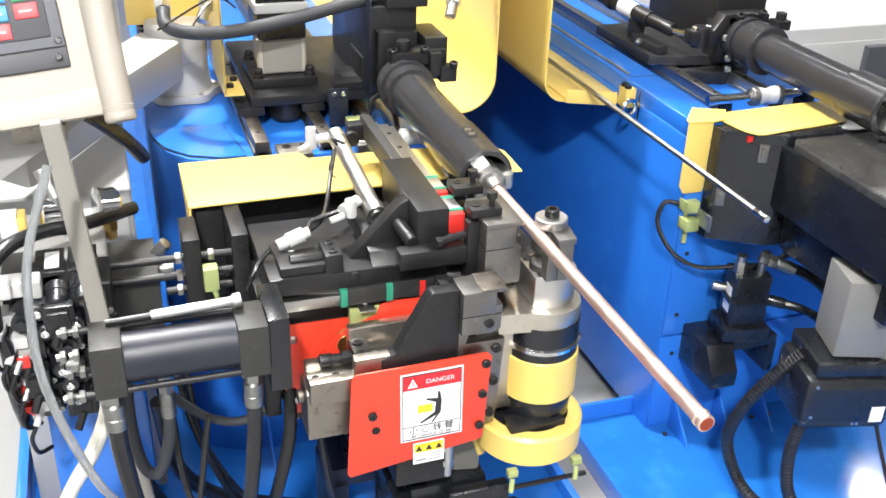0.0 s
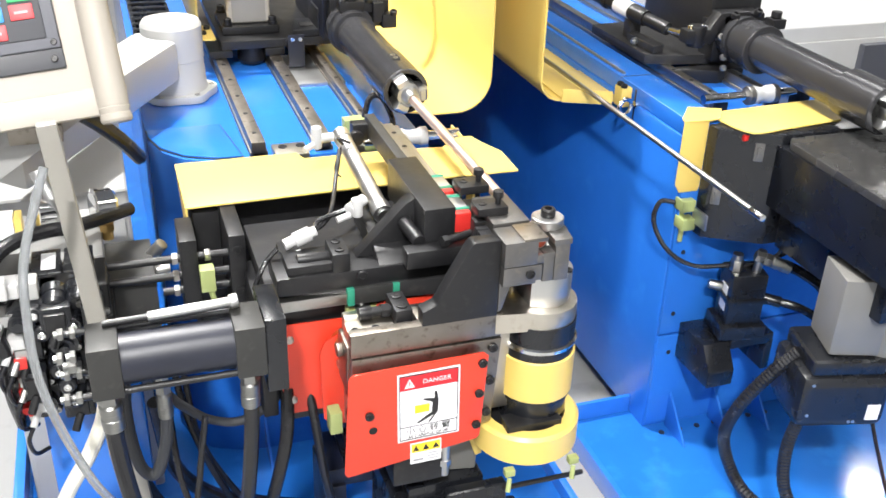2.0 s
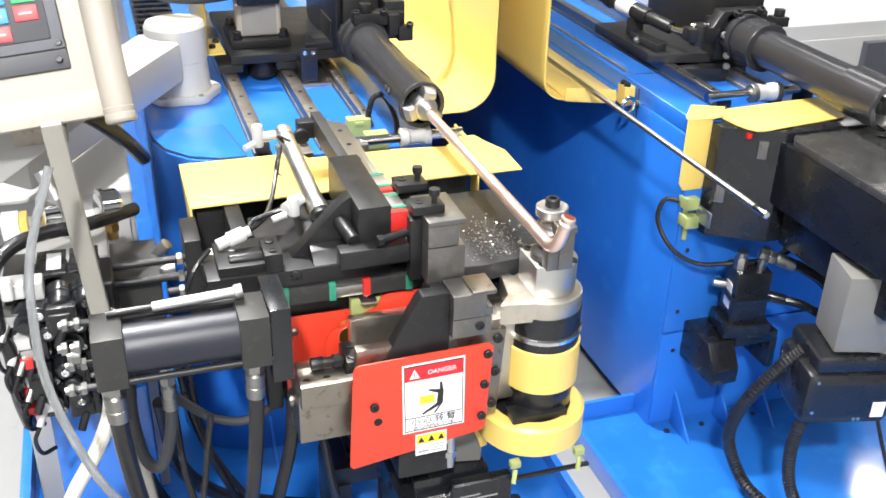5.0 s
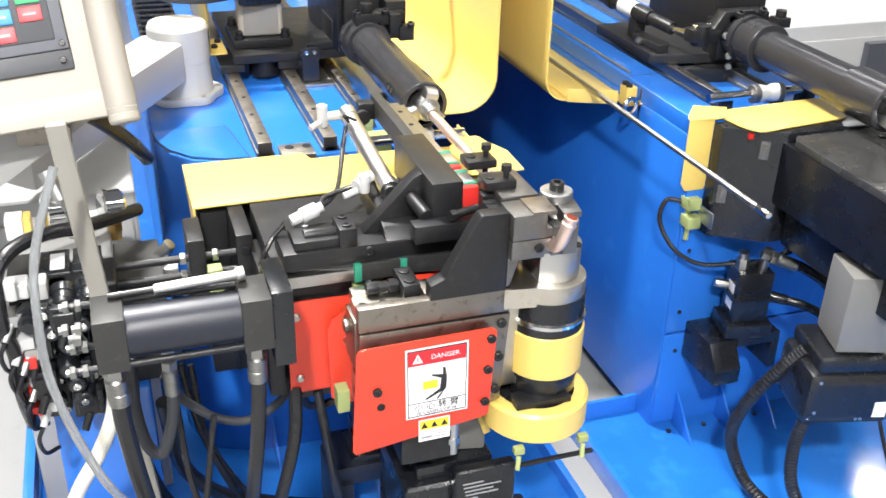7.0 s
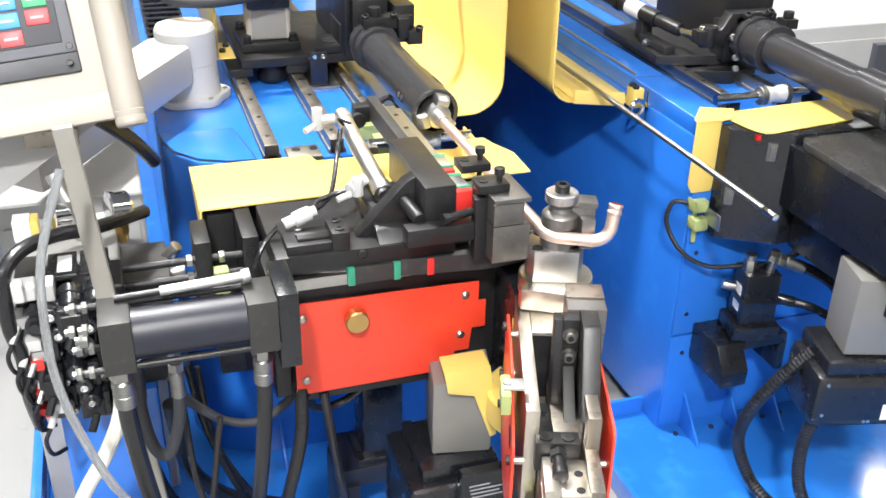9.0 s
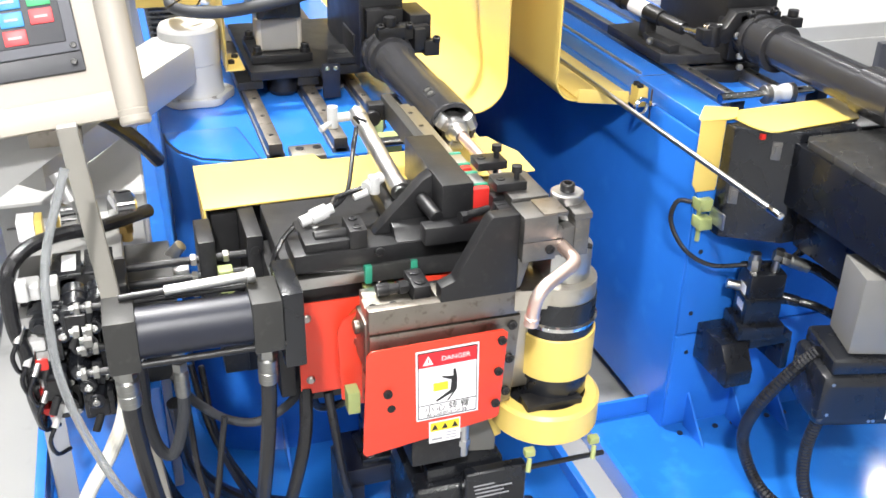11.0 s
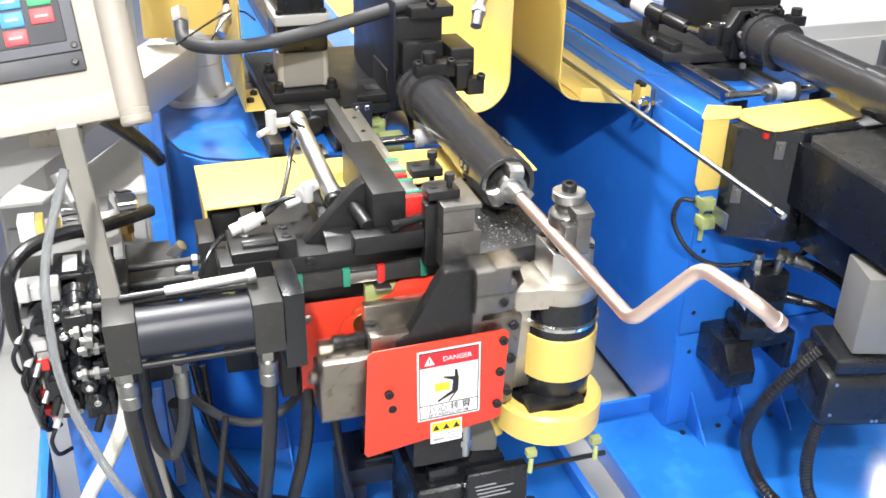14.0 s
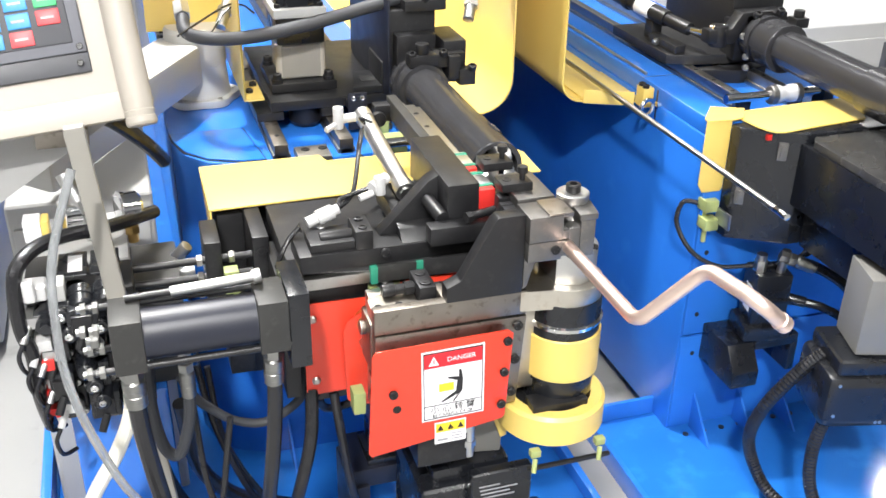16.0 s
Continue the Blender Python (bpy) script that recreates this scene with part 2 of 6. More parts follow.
def smooth_path(pts, per=8):
    pts = [Vector(p) for p in pts]
    ext = [pts[0] * 2 - pts[1]] + pts + [pts[-1] * 2 - pts[-2]]
    out = []
    for i in range(1, len(ext) - 2):
        p0, p1, p2, p3 = ext[i - 1:i + 3]
        for k in range(per):
            t = k / per
            out.append(0.5 * ((2 * p1) + (p2 - p0) * t + (2 * p0 - 5 * p1 + 4 * p2 - p3) * t * t + (3 * p1 - p0 - 3 * p2 + p3) * t ** 3))
    return out + [pts[-1]]


def pipe(pts, r, seg=10, per=8, ribs=0.0, curved=True):
    path = smooth_path(pts, per) if curved else [Vector(p) for p in pts]
    if ribs:
        fine = []
        for a, b in zip(path, path[1:]):
            k = max(1, round((b - a).length / ribs * 2))
            fine += [a.lerp(b, i / k) for i in range(k)]
        path = fine + [path[-1]]
    bm = bmesh.new()
    up = Vector((0.3, 0.2, 1)).normalized()
    rings = []
    for i, p in enumerate(path):
        d = (path[min(i + 1, len(path) - 1)] - path[max(i - 1, 0)]).normalized()
        s = d.cross(up)
        if s.length < 1e-4:
            s = d.cross(Vector((1, 0, 0)))
        s.normalize()
        up = s.cross(d)
        rr = r * (1.0 if not ribs else (1.03 if i % 2 else 0.93))
        rings.append([bm.verts.new(p + rr * (math.cos(a) * s + math.sin(a) * up)) for a in (2 * math.pi * k / seg for k in range(seg))])
    for a, b in zip(rings, rings[1:]):
        for k in range(seg):
            bm.faces.new((a[k], a[(k + 1) % seg], b[(k + 1) % seg], b[k]))
    bm.faces.new(rings[0])
    bm.faces.new(rings[-1])
    return bm


def screw(p, d, r=0.008, h=0.008):
    """Socket head cap screw: a turned head with a hexagon recess."""
    p, d = Vector(p), Vector(d).normalized()
    head = lathe(p, p + d, [(-0.002, r), (h * 0.85, r), (h, r * 0.86), (h, r * 0.55), (h * 0.5, r * 0.5)], 18)
    return head


def hexnut(p, d, r=0.01, h=0.009):
    p, d = Vector(p), Vector(d).normalized()
    return merged(cyl(p, p + d * h, r, 6, bev=0.0006), cyl(p + d * h, p + d * (h + r * 0.5), r * 0.55, 12))


def moved(bm, m):
    bmesh.ops.transform(bm, matrix=m, verts=bm.verts)
    return bm


def lettering(text, size, material, parent, x, y, z, rot=(90, 0, 0), label=""):
    """Words in the built-in font, standing upright at (x, y, z), centred."""
    cu = bpy.data.curves.new("lettering", "FONT")
    cu.body, cu.size, cu.align_x, cu.align_y, cu.extrude = text, size, "CENTER", "CENTER", 0.0002
    cu.materials.append(material)
    ob = new("lettering", cu)
    ob.parent = parent
    ob.matrix_basis = pose(x - ORG[parent].x, y - ORG[parent].y, z - ORG[parent].z, *rot)
    if label:
        ob["label"] = label
    return ob

# ---- hall ----
def setting(name, bm, material, label, category):
    return tagged(part(name, bm, material, None), label, category, kind="structure")


setting("floor", box(-7, 8, -6, 10, -0.2, 0.0, 0), CONCRETE, "grey sealed concrete workshop floor", "floor")
# unseen walls and ceiling, added to enclose the machines and bounce lamp light
setting("wall_north", box(-7, 8, 10, 10.2, 0, 5, 0), HALLWALL, "plain light grey wall, unseen, added to close the hall", "wall")
setting("wall_south", box(-7, 8, -6.2, -6, 0, 5, 0), HALLWALL, "plain light grey wall, unseen, added to close the hall", "wall")
setting("wall_west", box(-7.2, -7, -6.2, 10.2, 0, 5, 0), HALLWALL, "plain light grey wall, unseen, added to close the hall", "wall")
setting("wall_east", box(8, 8.2, -6.2, 10.2, 0, 5, 0), HALLWALL, "plain light grey wall, unseen, added to close the hall", "wall")
setting("ceiling", box(-7.2, 8.2, -6.2, 10.2, 5, 5.2, 0), CEIL, "grey sheet ceiling, unseen, added to close the hall", "ceiling")
# bodies for the added fill strips, out of view
for lx, ly in FILL_STRIPS:
    cl = thing("fill_strip_light", (lx, ly, 4.64), "unseen long white light fitting added as fill, switched on", "ceiling light", "hall lights")
    part("frame", box(lx - 0.29, lx + 0.29, ly - 0.84, ly + 0.84, 4.68, 4.76, 0.005), WHITE, cl)
    part("diffuser", box(lx - 0.26, lx + 0.26, ly - 0.81, ly + 0.81, 4.645, 4.679, 0.004), LAMPGLOW, cl)
    for sx in (-0.2, 0.2):
        part("hanger", cyl((lx + sx, ly, 4.76), (lx + sx, ly, 5.0), 0.006, 8), STEEL, cl)

# the last bay is unseen, added for the glare on the right tray
for bx, by, bz, watts in BAYS:
    bl = thing("high_bay_lamp", (bx, by, bz + 0.02), "round aluminium high-bay lamp, switched on", "ceiling light", "high-bay lamps")
    part("reflector", lathe_open((bx, by, bz + 0.022), (bx, by, 6), [(0, 0.20), (0, 0.215), (0.10, 0.16), (0.16, 0.08), (0.16, 0.0), (0.15, 0.0), (0.09, 0.15), (0, 0.20)], 40), ALU, bl)
    part("lens", cyl((bx, by, bz + 0.024), (bx, by, bz + 0.034), 0.19, 40), LAMPGLOW, bl)
    part("driver_box", cyl((bx, by, bz + 0.18), (bx, by, bz + 0.30), 0.07, 28, bev=0.004), BLACKP, bl)
    part("hanger", cyl((bx, by, bz + 0.30), (bx, by, 5.0), 0.006, 8), STEEL, bl)

# ---- left bender: bed ----
BASE = thing("machine_bed", (-0.2, 1.5, 0.0), "blue enamelled tube bender bed with yellow covers and steel rails", "machine")
body = prism([(-0.605, 0.98), (-0.60, 0.90), (-0.575, 0.82), (-0.53, 0.765), (-0.46, 0.735), (-0.40, 0.725), (0.03, 0.725), (0.03, 4.2), (-0.605, 4.2)],
             "z", 0.05, 0.87, 0.006)
part("bed_body", body, BLUE, BASE)
part("top_panel", prism([(-0.600, 0.955), (-0.43, 0.955), (-0.405, 0.745), (-0.46, 0.748), (-0.53, 0.78), (-0.575, 0.835), (-0.598, 0.91)], "z", 0.8715, 0.8745, 0.001), BLUE, BASE, "removable blue top panel")
part("panel_gap", prism([(-0.603, 0.9585), (-0.4275, 0.9585), (-0.401, 0.741), (-0.46, 0.744), (-0.53, 0.776), (-0.578, 0.832), (-0.601, 0.91)], "z", 0.8695, 0.8716, 0), INK, BASE)
part("base_tray", box(-0.97, 0.27, -0.15, 4.2, 0.0, 0.055, 0.003), TRAYBLUE, BASE, "blue floor tray")
part("tray_lip", box(-0.995, -0.9705, -0.15, 4.2, 0.0, 0.155, 0.003), BLUE, BASE)
part("tray_lip", box(0.2705, 0.29, -0.15, 4.2, 0.0, 0.09, 0.003), BLUE, BASE)
part("side_rib", prism([(0.70, 0.055), (0.62, 0.055), (0.70, 0.16)], "x", -0.18, -0.174, 0), BLUE, BASE)
part("side_rib", prism([(0.72, 0.055), (0.62, 0.055), (0.72, 0.16)], "x", -0.40, -0.394, 0), BLUE, BASE)
# bed channel floor is a lighter strip between raised ledges
for x0, x1, z1 in ((-0.385, -0.352, 0.905), (-0.235, -0.202, 0.905), (-0.105, -0.082, 0.9)):
    part("guide_rail", merged(box(x0, x1, 0.74 if x0 < -0.11 else 0.86, 3.6, 0.868, z1, 0.003), box(x0 - 0.004, x1 + 0.004, 0.74 if x0 < -0.11 else 0.86, 3.6, 0.868, 0.882, 0.002)), WORN, BASE)
    for k in range(7):
        part("rail_screw", screw(((x0 + x1) / 2, 0.80 + 0.13 * k + (0.1 if x0 > -0.11 else 0), z1), (0, 0, 1), 0.0055, 0.0012), BLACK, BASE)
part("rail_bracket", box(-0.338, -0.262, 0.69, 0.762, 0.871, 0.889, 0.003), PALESTEEL, BASE)
for sx in (-0.315, -0.275):
    part("bracket_screw", screw((sx, 0.738, 0.889), (0, 0, 1), 0.010, 0.002), BLACK, BASE)
part("stop_plate", box(-0.205, -0.06, 1.19, 1.46, 0.868, 0.878, 0.002), ALU, BASE)
# drip tray cover over the head: a folded sheet with a notch
part("yellow_cover", merged(
    prism([(-0.558, 0.60), (-0.31, 0.60), (-0.30, 0.565), (-0.10, 0.565), (0.055, 0.545), (0.045, 0.40), (-0.558, 0.385)], "z", 0.927, 0.931, 0.0008),
    prism([(0.050, 0.60), (0.086, 0.60), (0.096, 0.562), (0.1205, 0.50), (0.117, 0.395), (0.0, 0.395), (0.0, 0.55)], "z", 0.927, 0.9305, 0.0008),
    prism([(0.60, 0.931), (0.385, 0.931), (0.385, 0.84), (0.41, 0.84)], "x", -0.562, -0.558, 0.0008),
    box(0.02, 0.024, 0.398, 0.44, 0.80, 0.929, 0.0008)), YELLOW, BASE, "folded yellow sheet cover over the head")
part("cover_tail", box(0.064, 0.068, 0.6005, 0.675, 0.895, 0.931, 0.0008), YELLOW, BASE)
# black boxes give the dark shade below the yellow cover
part("shadow_box", merged(box(-0.55, -0.50, 0.39, 0.56, 0.55, 0.915, 0.003), box(-0.50, 0.02, 0.46, 0.555, 0.50, 0.90, 0.003)), BLACK, BASE, "black boxes standing for the shade under the cover")
part("roller_shaft", cyl((-0.17, 0.64, 0.925), (0.07, 0.64, 0.925), 0.011, 20), CHROME, BASE)
part("roller", lathe((-0.075, 0.64, 0.925), (-0.01, 0.64, 0.925), [(0, 0.021), (0.014, 0.021), (0.020, 0.017), (0.034, 0.0155), (0.048, 0.017), (0.054, 0.021), (0.068, 0.021)], 28), PLASTW, BASE, "waisted white nylon roller")
for x in (-0.165, 0.062):
    part("roller_stand", merged(box(x - 0.012, x + 0.012, 0.62, 0.66, 0.87, 0.925, 0.002)), STEEL, BASE)
for k, (x, y, z) in enumerate(((-0.13, 0.82, 0.90), (-0.11, 0.73, 0.895))):
    part("sensor", merged(box(x - 0.025, x + 0.03, y - 0.016, y + 0.018, 0.868, z + 0.012, 0.002), box(x - 0.01, x + 0.012, y - 0.024, y - 0.014, z, z + 0.008, 0.001)), LIME, BASE, "lime green proximity sensor")
part("sensor_cable", pipe([(-0.105, 0.82, 0.905), (-0.085, 0.84, 0.95), (-0.06, 0.83, 0.955), (-0.045, 0.79, 0.92), (-0.05, 0.75, 0.89)], 0.007, 8), RUBBER, BASE)
# trough along the bed's flank
def trough(name, profile, y0, y1, thick, parent, label):
    """A folded sheet: the profile (x, z) runs along y."""
    inner = []
    for i, (x, z) in enumerate(profile):
        a, b = profile[max(i - 1, 0)], profile[min(i + 1, len(profile) - 1)]
        d = Vector((b[0] - a[0], b[1] - a[1])).normalized()
        inner.append((x - d.y * thick, z + d.x * thick))
    bm = bmesh.new()
    loops = [[bm.verts.new((x, y, z)) for x, z in line] for line in (profile, inner) for y in (y0, y1)]
    for i in range(len(profile) - 1):
        for a, b in ((0, 1), (2, 3), (0, 2), (1, 3)):
            bm.faces.new((loops[a][i], loops[a][i + 1], loops[b][i + 1], loops[b][i]))
    for i in (0, -1):
        bm.faces.new((loops[0][i], loops[1][i], loops[3][i], loops[2][i]))
    return part(name, bm, YELLOW, parent, label)


def bow(cx, cz, r, a0, a1, n=10):
    return [(cx + r * math.cos(radians(a0 + (a1 - a0) * i / n)), cz + r * math.sin(radians(a0 + (a1 - a0) * i / n))) for i in range(n + 1)]


trough("side_trough", [(0.288, 1.75), (0.288, 1.3)] + bow(0.198, 0.925, 0.09, 0, -90) + [(0.14, 0.835), (0.035, 0.85)], 1.0, 3.4, 0.004, BASE, "deep yellow sheet trough along the bed")

# ---- control cabinet on its swing arm ----
CAB = thing("control_cabinet", (-0.85, 0.5, 1.10), "beige control cabinet with a keypad, hung on a grey sheet bracket", "control panel")
tilt = Matrix.Translation((-0.674, 0.354, 1.173)) @ Euler((radians(-25), radians(-5.5), 0)).to_matrix().to_4x4() @ Matrix.Scale(1.12, 4)


def slanted(bm):
    return moved(bm, tilt)


# local: x along the lower edge, y depth, z up the slanted face
part("case", slanted(box(-0.62, -0.012, 0.002, 0.16, 0.0, 0.5, 0.006, 3)), BEIGE, CAB)
part("lower_trim", slanted(box(-0.62, -0.01, -0.010, 0.012, -0.03, 0.012, 0.004)), BEIGE, CAB)
part("grab_bar", slanted(merged(lathe((0.008, -0.014, -0.045), (0.008, -0.014, 0.6), [(0, 0.0), (0.0, 0.021), (0.004, 0.0235), (0.012, 0.0235), (0.014, 0.022), (0.022, 0.0235), (0.024, 0.022), (0.032, 0.0235), (0.6, 0.0225), (0.6, 0)], 32))), BEIGE, CAB, "round beige grab bar with grooved end")
part("bezel", slanted(box(-0.42, -0.047, -0.012, 0.004, 0.078, 0.45, 0.004)), PANELLT, CAB)
part("lower_strip", slanted(box(-0.42, -0.0465, -0.006, 0.004, 0.0487, 0.094, 0.003)), PANELGREY, CAB)
part("key_field", slanted(box(-0.40, -0.064, -0.0145, -0.010, 0.094, 0.44, 0.002)), PANELGREY, CAB, "slate keypad field")
for r in range(4):
    for k in range(4):
        if (r, k) == (0, 0):
            continue
        kx, kz = -0.0905 - 0.042 * k, 0.0975 + 0.0265 * r
        m = KEYRED if (r, k) in ((0, 1), (1, 0)) else KEYGREEN if (r, k) == (2, 0) else KEYBLUE
        key = part("key", slanted(box(kx - 0.0165, kx + 0.0165, -0.0175, -0.014, kz, kz + 0.0225, 0.0015)), m, CAB)
        part("legend_bar", slanted(box(kx - 0.010, kx + 0.009, -0.0185, -0.0172, kz + 0.009, kz + 0.0125, 0)), LABELTXT, key)
for kx, kz in ((-0.056, 0.087), (-0.060, 0.063)):
    part("panel_screw", slanted(screw((kx, -0.012, kz), (0, -1, 0), 0.005, 0.003)), BLACK, CAB)
part("bracket_sheet", prism([(-1.263, 1.105), (-0.705, 1.135), (-0.690, 1.125), (-0.94, 0.96), (-1.263, 0.90)], "y", 0.430, 0.435, 0.001), LGREY, CAB, "folded grey sheet bracket")
part("hinge_tab", box(-0.845, -0.755, 0.405, 0.43, 1.075, 1.105, 0.002), WORN, CAB)
part("cable_sleeve", pipe([(-0.76, 0.46, 1.13), (-0.704, 0.5, 1.075), (-0.659, 0.55, 1.012), (-0.628, 0.60, 0.952)], 0.015, 12), RUBBER, CAB)

POST = thing("support_post", (-0.674, 0.12, 0.055), "worn cream steel post, slightly leaning", "post")
part("post", moved(box(-0.015, 0.015, -0.011, 0.011, 0.0, 1.155, 0.004), Matrix.Translation((-0.668, 0.12, 0.065)) @ Euler((0, radians(-4.6), 0)).to_matrix().to_4x4()), POSTPAINT, POST)
part("foot", box(-0.72, -0.63, 0.08, 0.16, 0.055, 0.065, 0.002), POSTPAINT, POST)

PED = thing("pivot_pedestal", (-0.51, 1.22, 0.8705), "white cast pivot pedestal with a bolted flange on the blue bed", "pedestal")
part("column", lathe((-0.505, 1.21, 0.87), (-0.505, 1.21, 2), [(0.018, 0.0), (0.018, 0.082), (0.03, 0.078), (0.10, 0.074), (0.102, 0.076), (0.185, 0.076), (0.196, 0.070), (0.198, 0.0)], 40), WHITE, PED)
part("flange", prism([(-0.505 + 0.098 * math.cos(a) * (1.0 + 0.06 * math.cos(6 * a)), 1.21 + 0.098 * math.sin(a) * (1.0 + 0.06 * math.cos(6 * a))) for a in (2 * math.pi * i / 48 for i in range(48))], "z", 0.871, 0.891, 0.003), WHITE, PED)
for k in range(6):
    a = k * math.pi / 3
    part("flange_bolt", screw((-0.505 + 0.09 * math.cos(a), 1.21 + 0.09 * math.sin(a), 0.891), (0, 0, 1), 0.007, 0.003), STEEL, PED)
part("pivot_arm", merged(prism([(-0.92, 0.60), (-0.84, 0.52), (-0.50, 1.12), (-0.55, 1.25), (-0.60, 1.22)], "z", 0.935, 1.035, 0.014)), WHITE, PED, "white cast arm reaching to the cabinet")

# ---- bending head (rises and falls on its slide) ----
HEAD = thing("bending_head", (0, 0, 0.55), "black bending head with yellow drums and a red guard plate", "machine head")
part("head_plate", prism([(-0.46, 0.10), (-0.10, 0.06), (0.0, 0.07), (0.045, 0.14), (0.035, 0.36), (-0.46, 0.36)], "z", 0.862, 0.895, 0.003), LITBLACK, HEAD, "oily black top plate with copper swarf")
part("head_body", box(-0.435, -0.02, 0.125, 0.40, 0.60, 0.861, 0.004), BLACK, HEAD)
part("pivot_post", lathe((0, 0, 0.57), (0, 0, 1), [(0.0, 0), (0, 0.062), (0.11, 0.062), (0.11, 0.066), (0.27, 0.066), (0.27, 0)], 48), BLACKP, HEAD)
part("web", prism([(-0.02, 0.6), (-0.02, 0.8), (0.08, 0.84), (0.14, 0.84), (0.14, 0.6)], "x", -0.06, 0.05, 0.004), BLACKP, HEAD)
part("upper_drum", ring((0, 0, 0.688), (0, 0, 1), 0.062, 0.0695, 0.085, 56), YELLOW, HEAD, "yellow drum sleeve")
part("lower_drum", ring((-0.014, -0.005, 0.577), (0, 0, 1), 0.073, 0.099, 0.062, 56, 0.006), YELLOW, HEAD, "wide yellow drum ring")
part("drum_cap", lathe((-0.014, -0.005, 0.577), (-0.014, -0.005, 1), [(0.01, 0), (0.01, 0.075), (0.05, 0.073), (0.055, 0.06), (0.056, 0)], 40), BLACK, HEAD, "oily black drum core")
part("drum_stop", merged(box(-0.075, 0.03, -0.071, -0.030, 0.629, 0.651, 0.003)), BLACK, HEAD)
# rear guard plate with chamfered tail
part("guard_plate", prism([(-0.440, 0.815), (-0.097, 0.810), (-0.097, 0.769), (-0.082, 0.769), (-0.082, 0.712), (-0.108, 0.712), (-0.113, 0.666), (-0.141, 0.666), (-0.146, 0.6275), (-0.440, 0.6245)], "y", 0.111, 0.115, 0.0008), RED, HEAD, "flat red guard plate")
for x, z in ((-0.424, 0.785), (-0.422, 0.656), (-0.123, 0.785), (-0.131, 0.702), (-0.163, 0.650)):
    part("plate_screw", lathe((x, 0.111, z), (x, 0, z), [(-0.002, 0.008), (0.003, 0.008), (0.006, 0.005), (0.006, 0)], 16), STEEL, HEAD)
part("brass_knob", lathe((-0.331, 0.111, 0.777), (-0.331, 0, 0.777), [(0, 0.013), (0.008, 0.013), (0.009, 0.0215), (0.026, 0.0215), (0.029, 0.019), (0.029, 0)], 32), BRASS, HEAD, "knurled brass knob")
part("slide_frame", merged(box(-0.475, -0.4475, 0.118, 0.30, 0.62, 0.85, 0.004)), BLACK, HEAD)
# linear guide under the slide, along x
part("guide_bar", box(-0.46, -0.09, 0.078, 0.096, 0.860, 0.882, 0.004), STEEL, HEAD, "ground steel guide bar")
# lower drive: gearbox and servo
part("gearbox", prism([(-0.205, 0.04), (-0.095, 0.02), (-0.07, 0.13), (-0.18, 0.16)], "z", 0.49, 0.65, 0.006), SERVOGREY, HEAD, "grey cast gearbox")
part("servo_motor", merged(box(-0.262, -0.075, -0.02, 0.17, 0.28, 0.46, 0.014, 3), box(-0.235, -0.085, 0.0, 0.15, 0.46, 0.489, 0.006), box(-0.175, -0.055, -0.045, -0.02, 0.38, 0.50, 0.008, 3)), BLACKP, HEAD, "black servo motor")
for k in range(5):
    part("label_bar", box(-0.160 + 0.002 * k, (-0.12, -0.085, -0.10, -0.09, -0.13)[k], -0.0465, -0.0452, 0.470 - 0.009 * k, 0.4725 - 0.009 * k, 0), LABELTXT, HEAD)
part("yellow_bracket", merged(prism([(-0.193, 0.687), (-0.106, 0.690), (-0.095, 0.62), (-0.088, 0.534), (-0.10, 0.53), (-0.135, 0.63), (-0.185, 0.645)], "y", 0.012, 0.017, 0.001),
                              prism([(-0.193, 0.013), (-0.106, 0.013), (-0.10, 0.07), (-0.185, 0.07)], "z", 0.684, 0.688, 0.001)), YELLOW, HEAD, "folded yellow sheet bracket")
for x in (-0.075, 0.05):
    part("drum_sensor", merged(box(x - 0.009, x + 0.010, -0.096, -0.082, 0.560, 0.574, 0.002), cyl((x - 0.003, -0.10, 0.562), (x - 0.010, -0.112, 0.542), 0.0045, 12)), LIME, HEAD)
part("sensor_bar", box(-0.09, 0.07, -0.10, -0.092, 0.535, 0.542, 0.002), BLACK, HEAD)

# ---- hydraulic cylinder that drives the slide ----
HYD = thing("hydraulic_cylinder", (-0.62, -0.04, 0.86), "navy hydraulic cylinder with grey steel end caps and tie rods", "hydraulic cylinder")
part("end_cap", box(-0.745, -0.700, -0.098, -0.018, 0.866, 0.953, 0.003), CASTGREY, HYD)
part("end_cap", box(-0.537, -0.492, -0.098, -0.018, 0.866, 0.953, 0.003), CASTGREY, HYD)
part("barrel", lathe((-0.700, -0.058, 0.909), (-0.537, -0.058, 0.909), [(0, 0), (0, 0.0385), (0.163, 0.0385), (0.163, 0)], 40), NAVY, HYD)
for y, z in ((-0.090, 0.874), (-0.026, 0.874), (-0.026, 0.945), (-0.090, 0.945)):
    if (y, z) != (-0.090, 0.945):
        part("tie_rod", cyl((-0.775, y, z), (-0.49, y, z), 0.0055, 14), BLACK, HYD)
    for x in (-0.758, -0.775):
        part("nut", hexnut((x, y, z), (-1, 0, 0), 0.010, 0.008), FERRULE, HYD)
part("nut", hexnut((-0.762, -0.058, 0.909), (-1, 0, 0), 0.012, 0.012), FERRULE, HYD)
part("sensor_rod", cyl((-0.72, -0.035, 0.958), (-0.655, -0.035, 0.960), 0.0055, 12), BLACK, HYD)
part("position_sensor", merged(cyl((-0.655, -0.035, 0.960), (-0.535, -0.035, 0.966), 0.0085, 18, bev=0.001), cyl((-0.535, -0.035, 0.966), (-0.522, -0.035, 0.968), 0.0115, 16, bev=0.002)), ALU, HYD, "slim aluminium position sensor")
part("adapter_plate", box(-0.491, -0.458, -0.082, 0.03, 0.822, 0.952, 0.003), BLACKP, HYD)


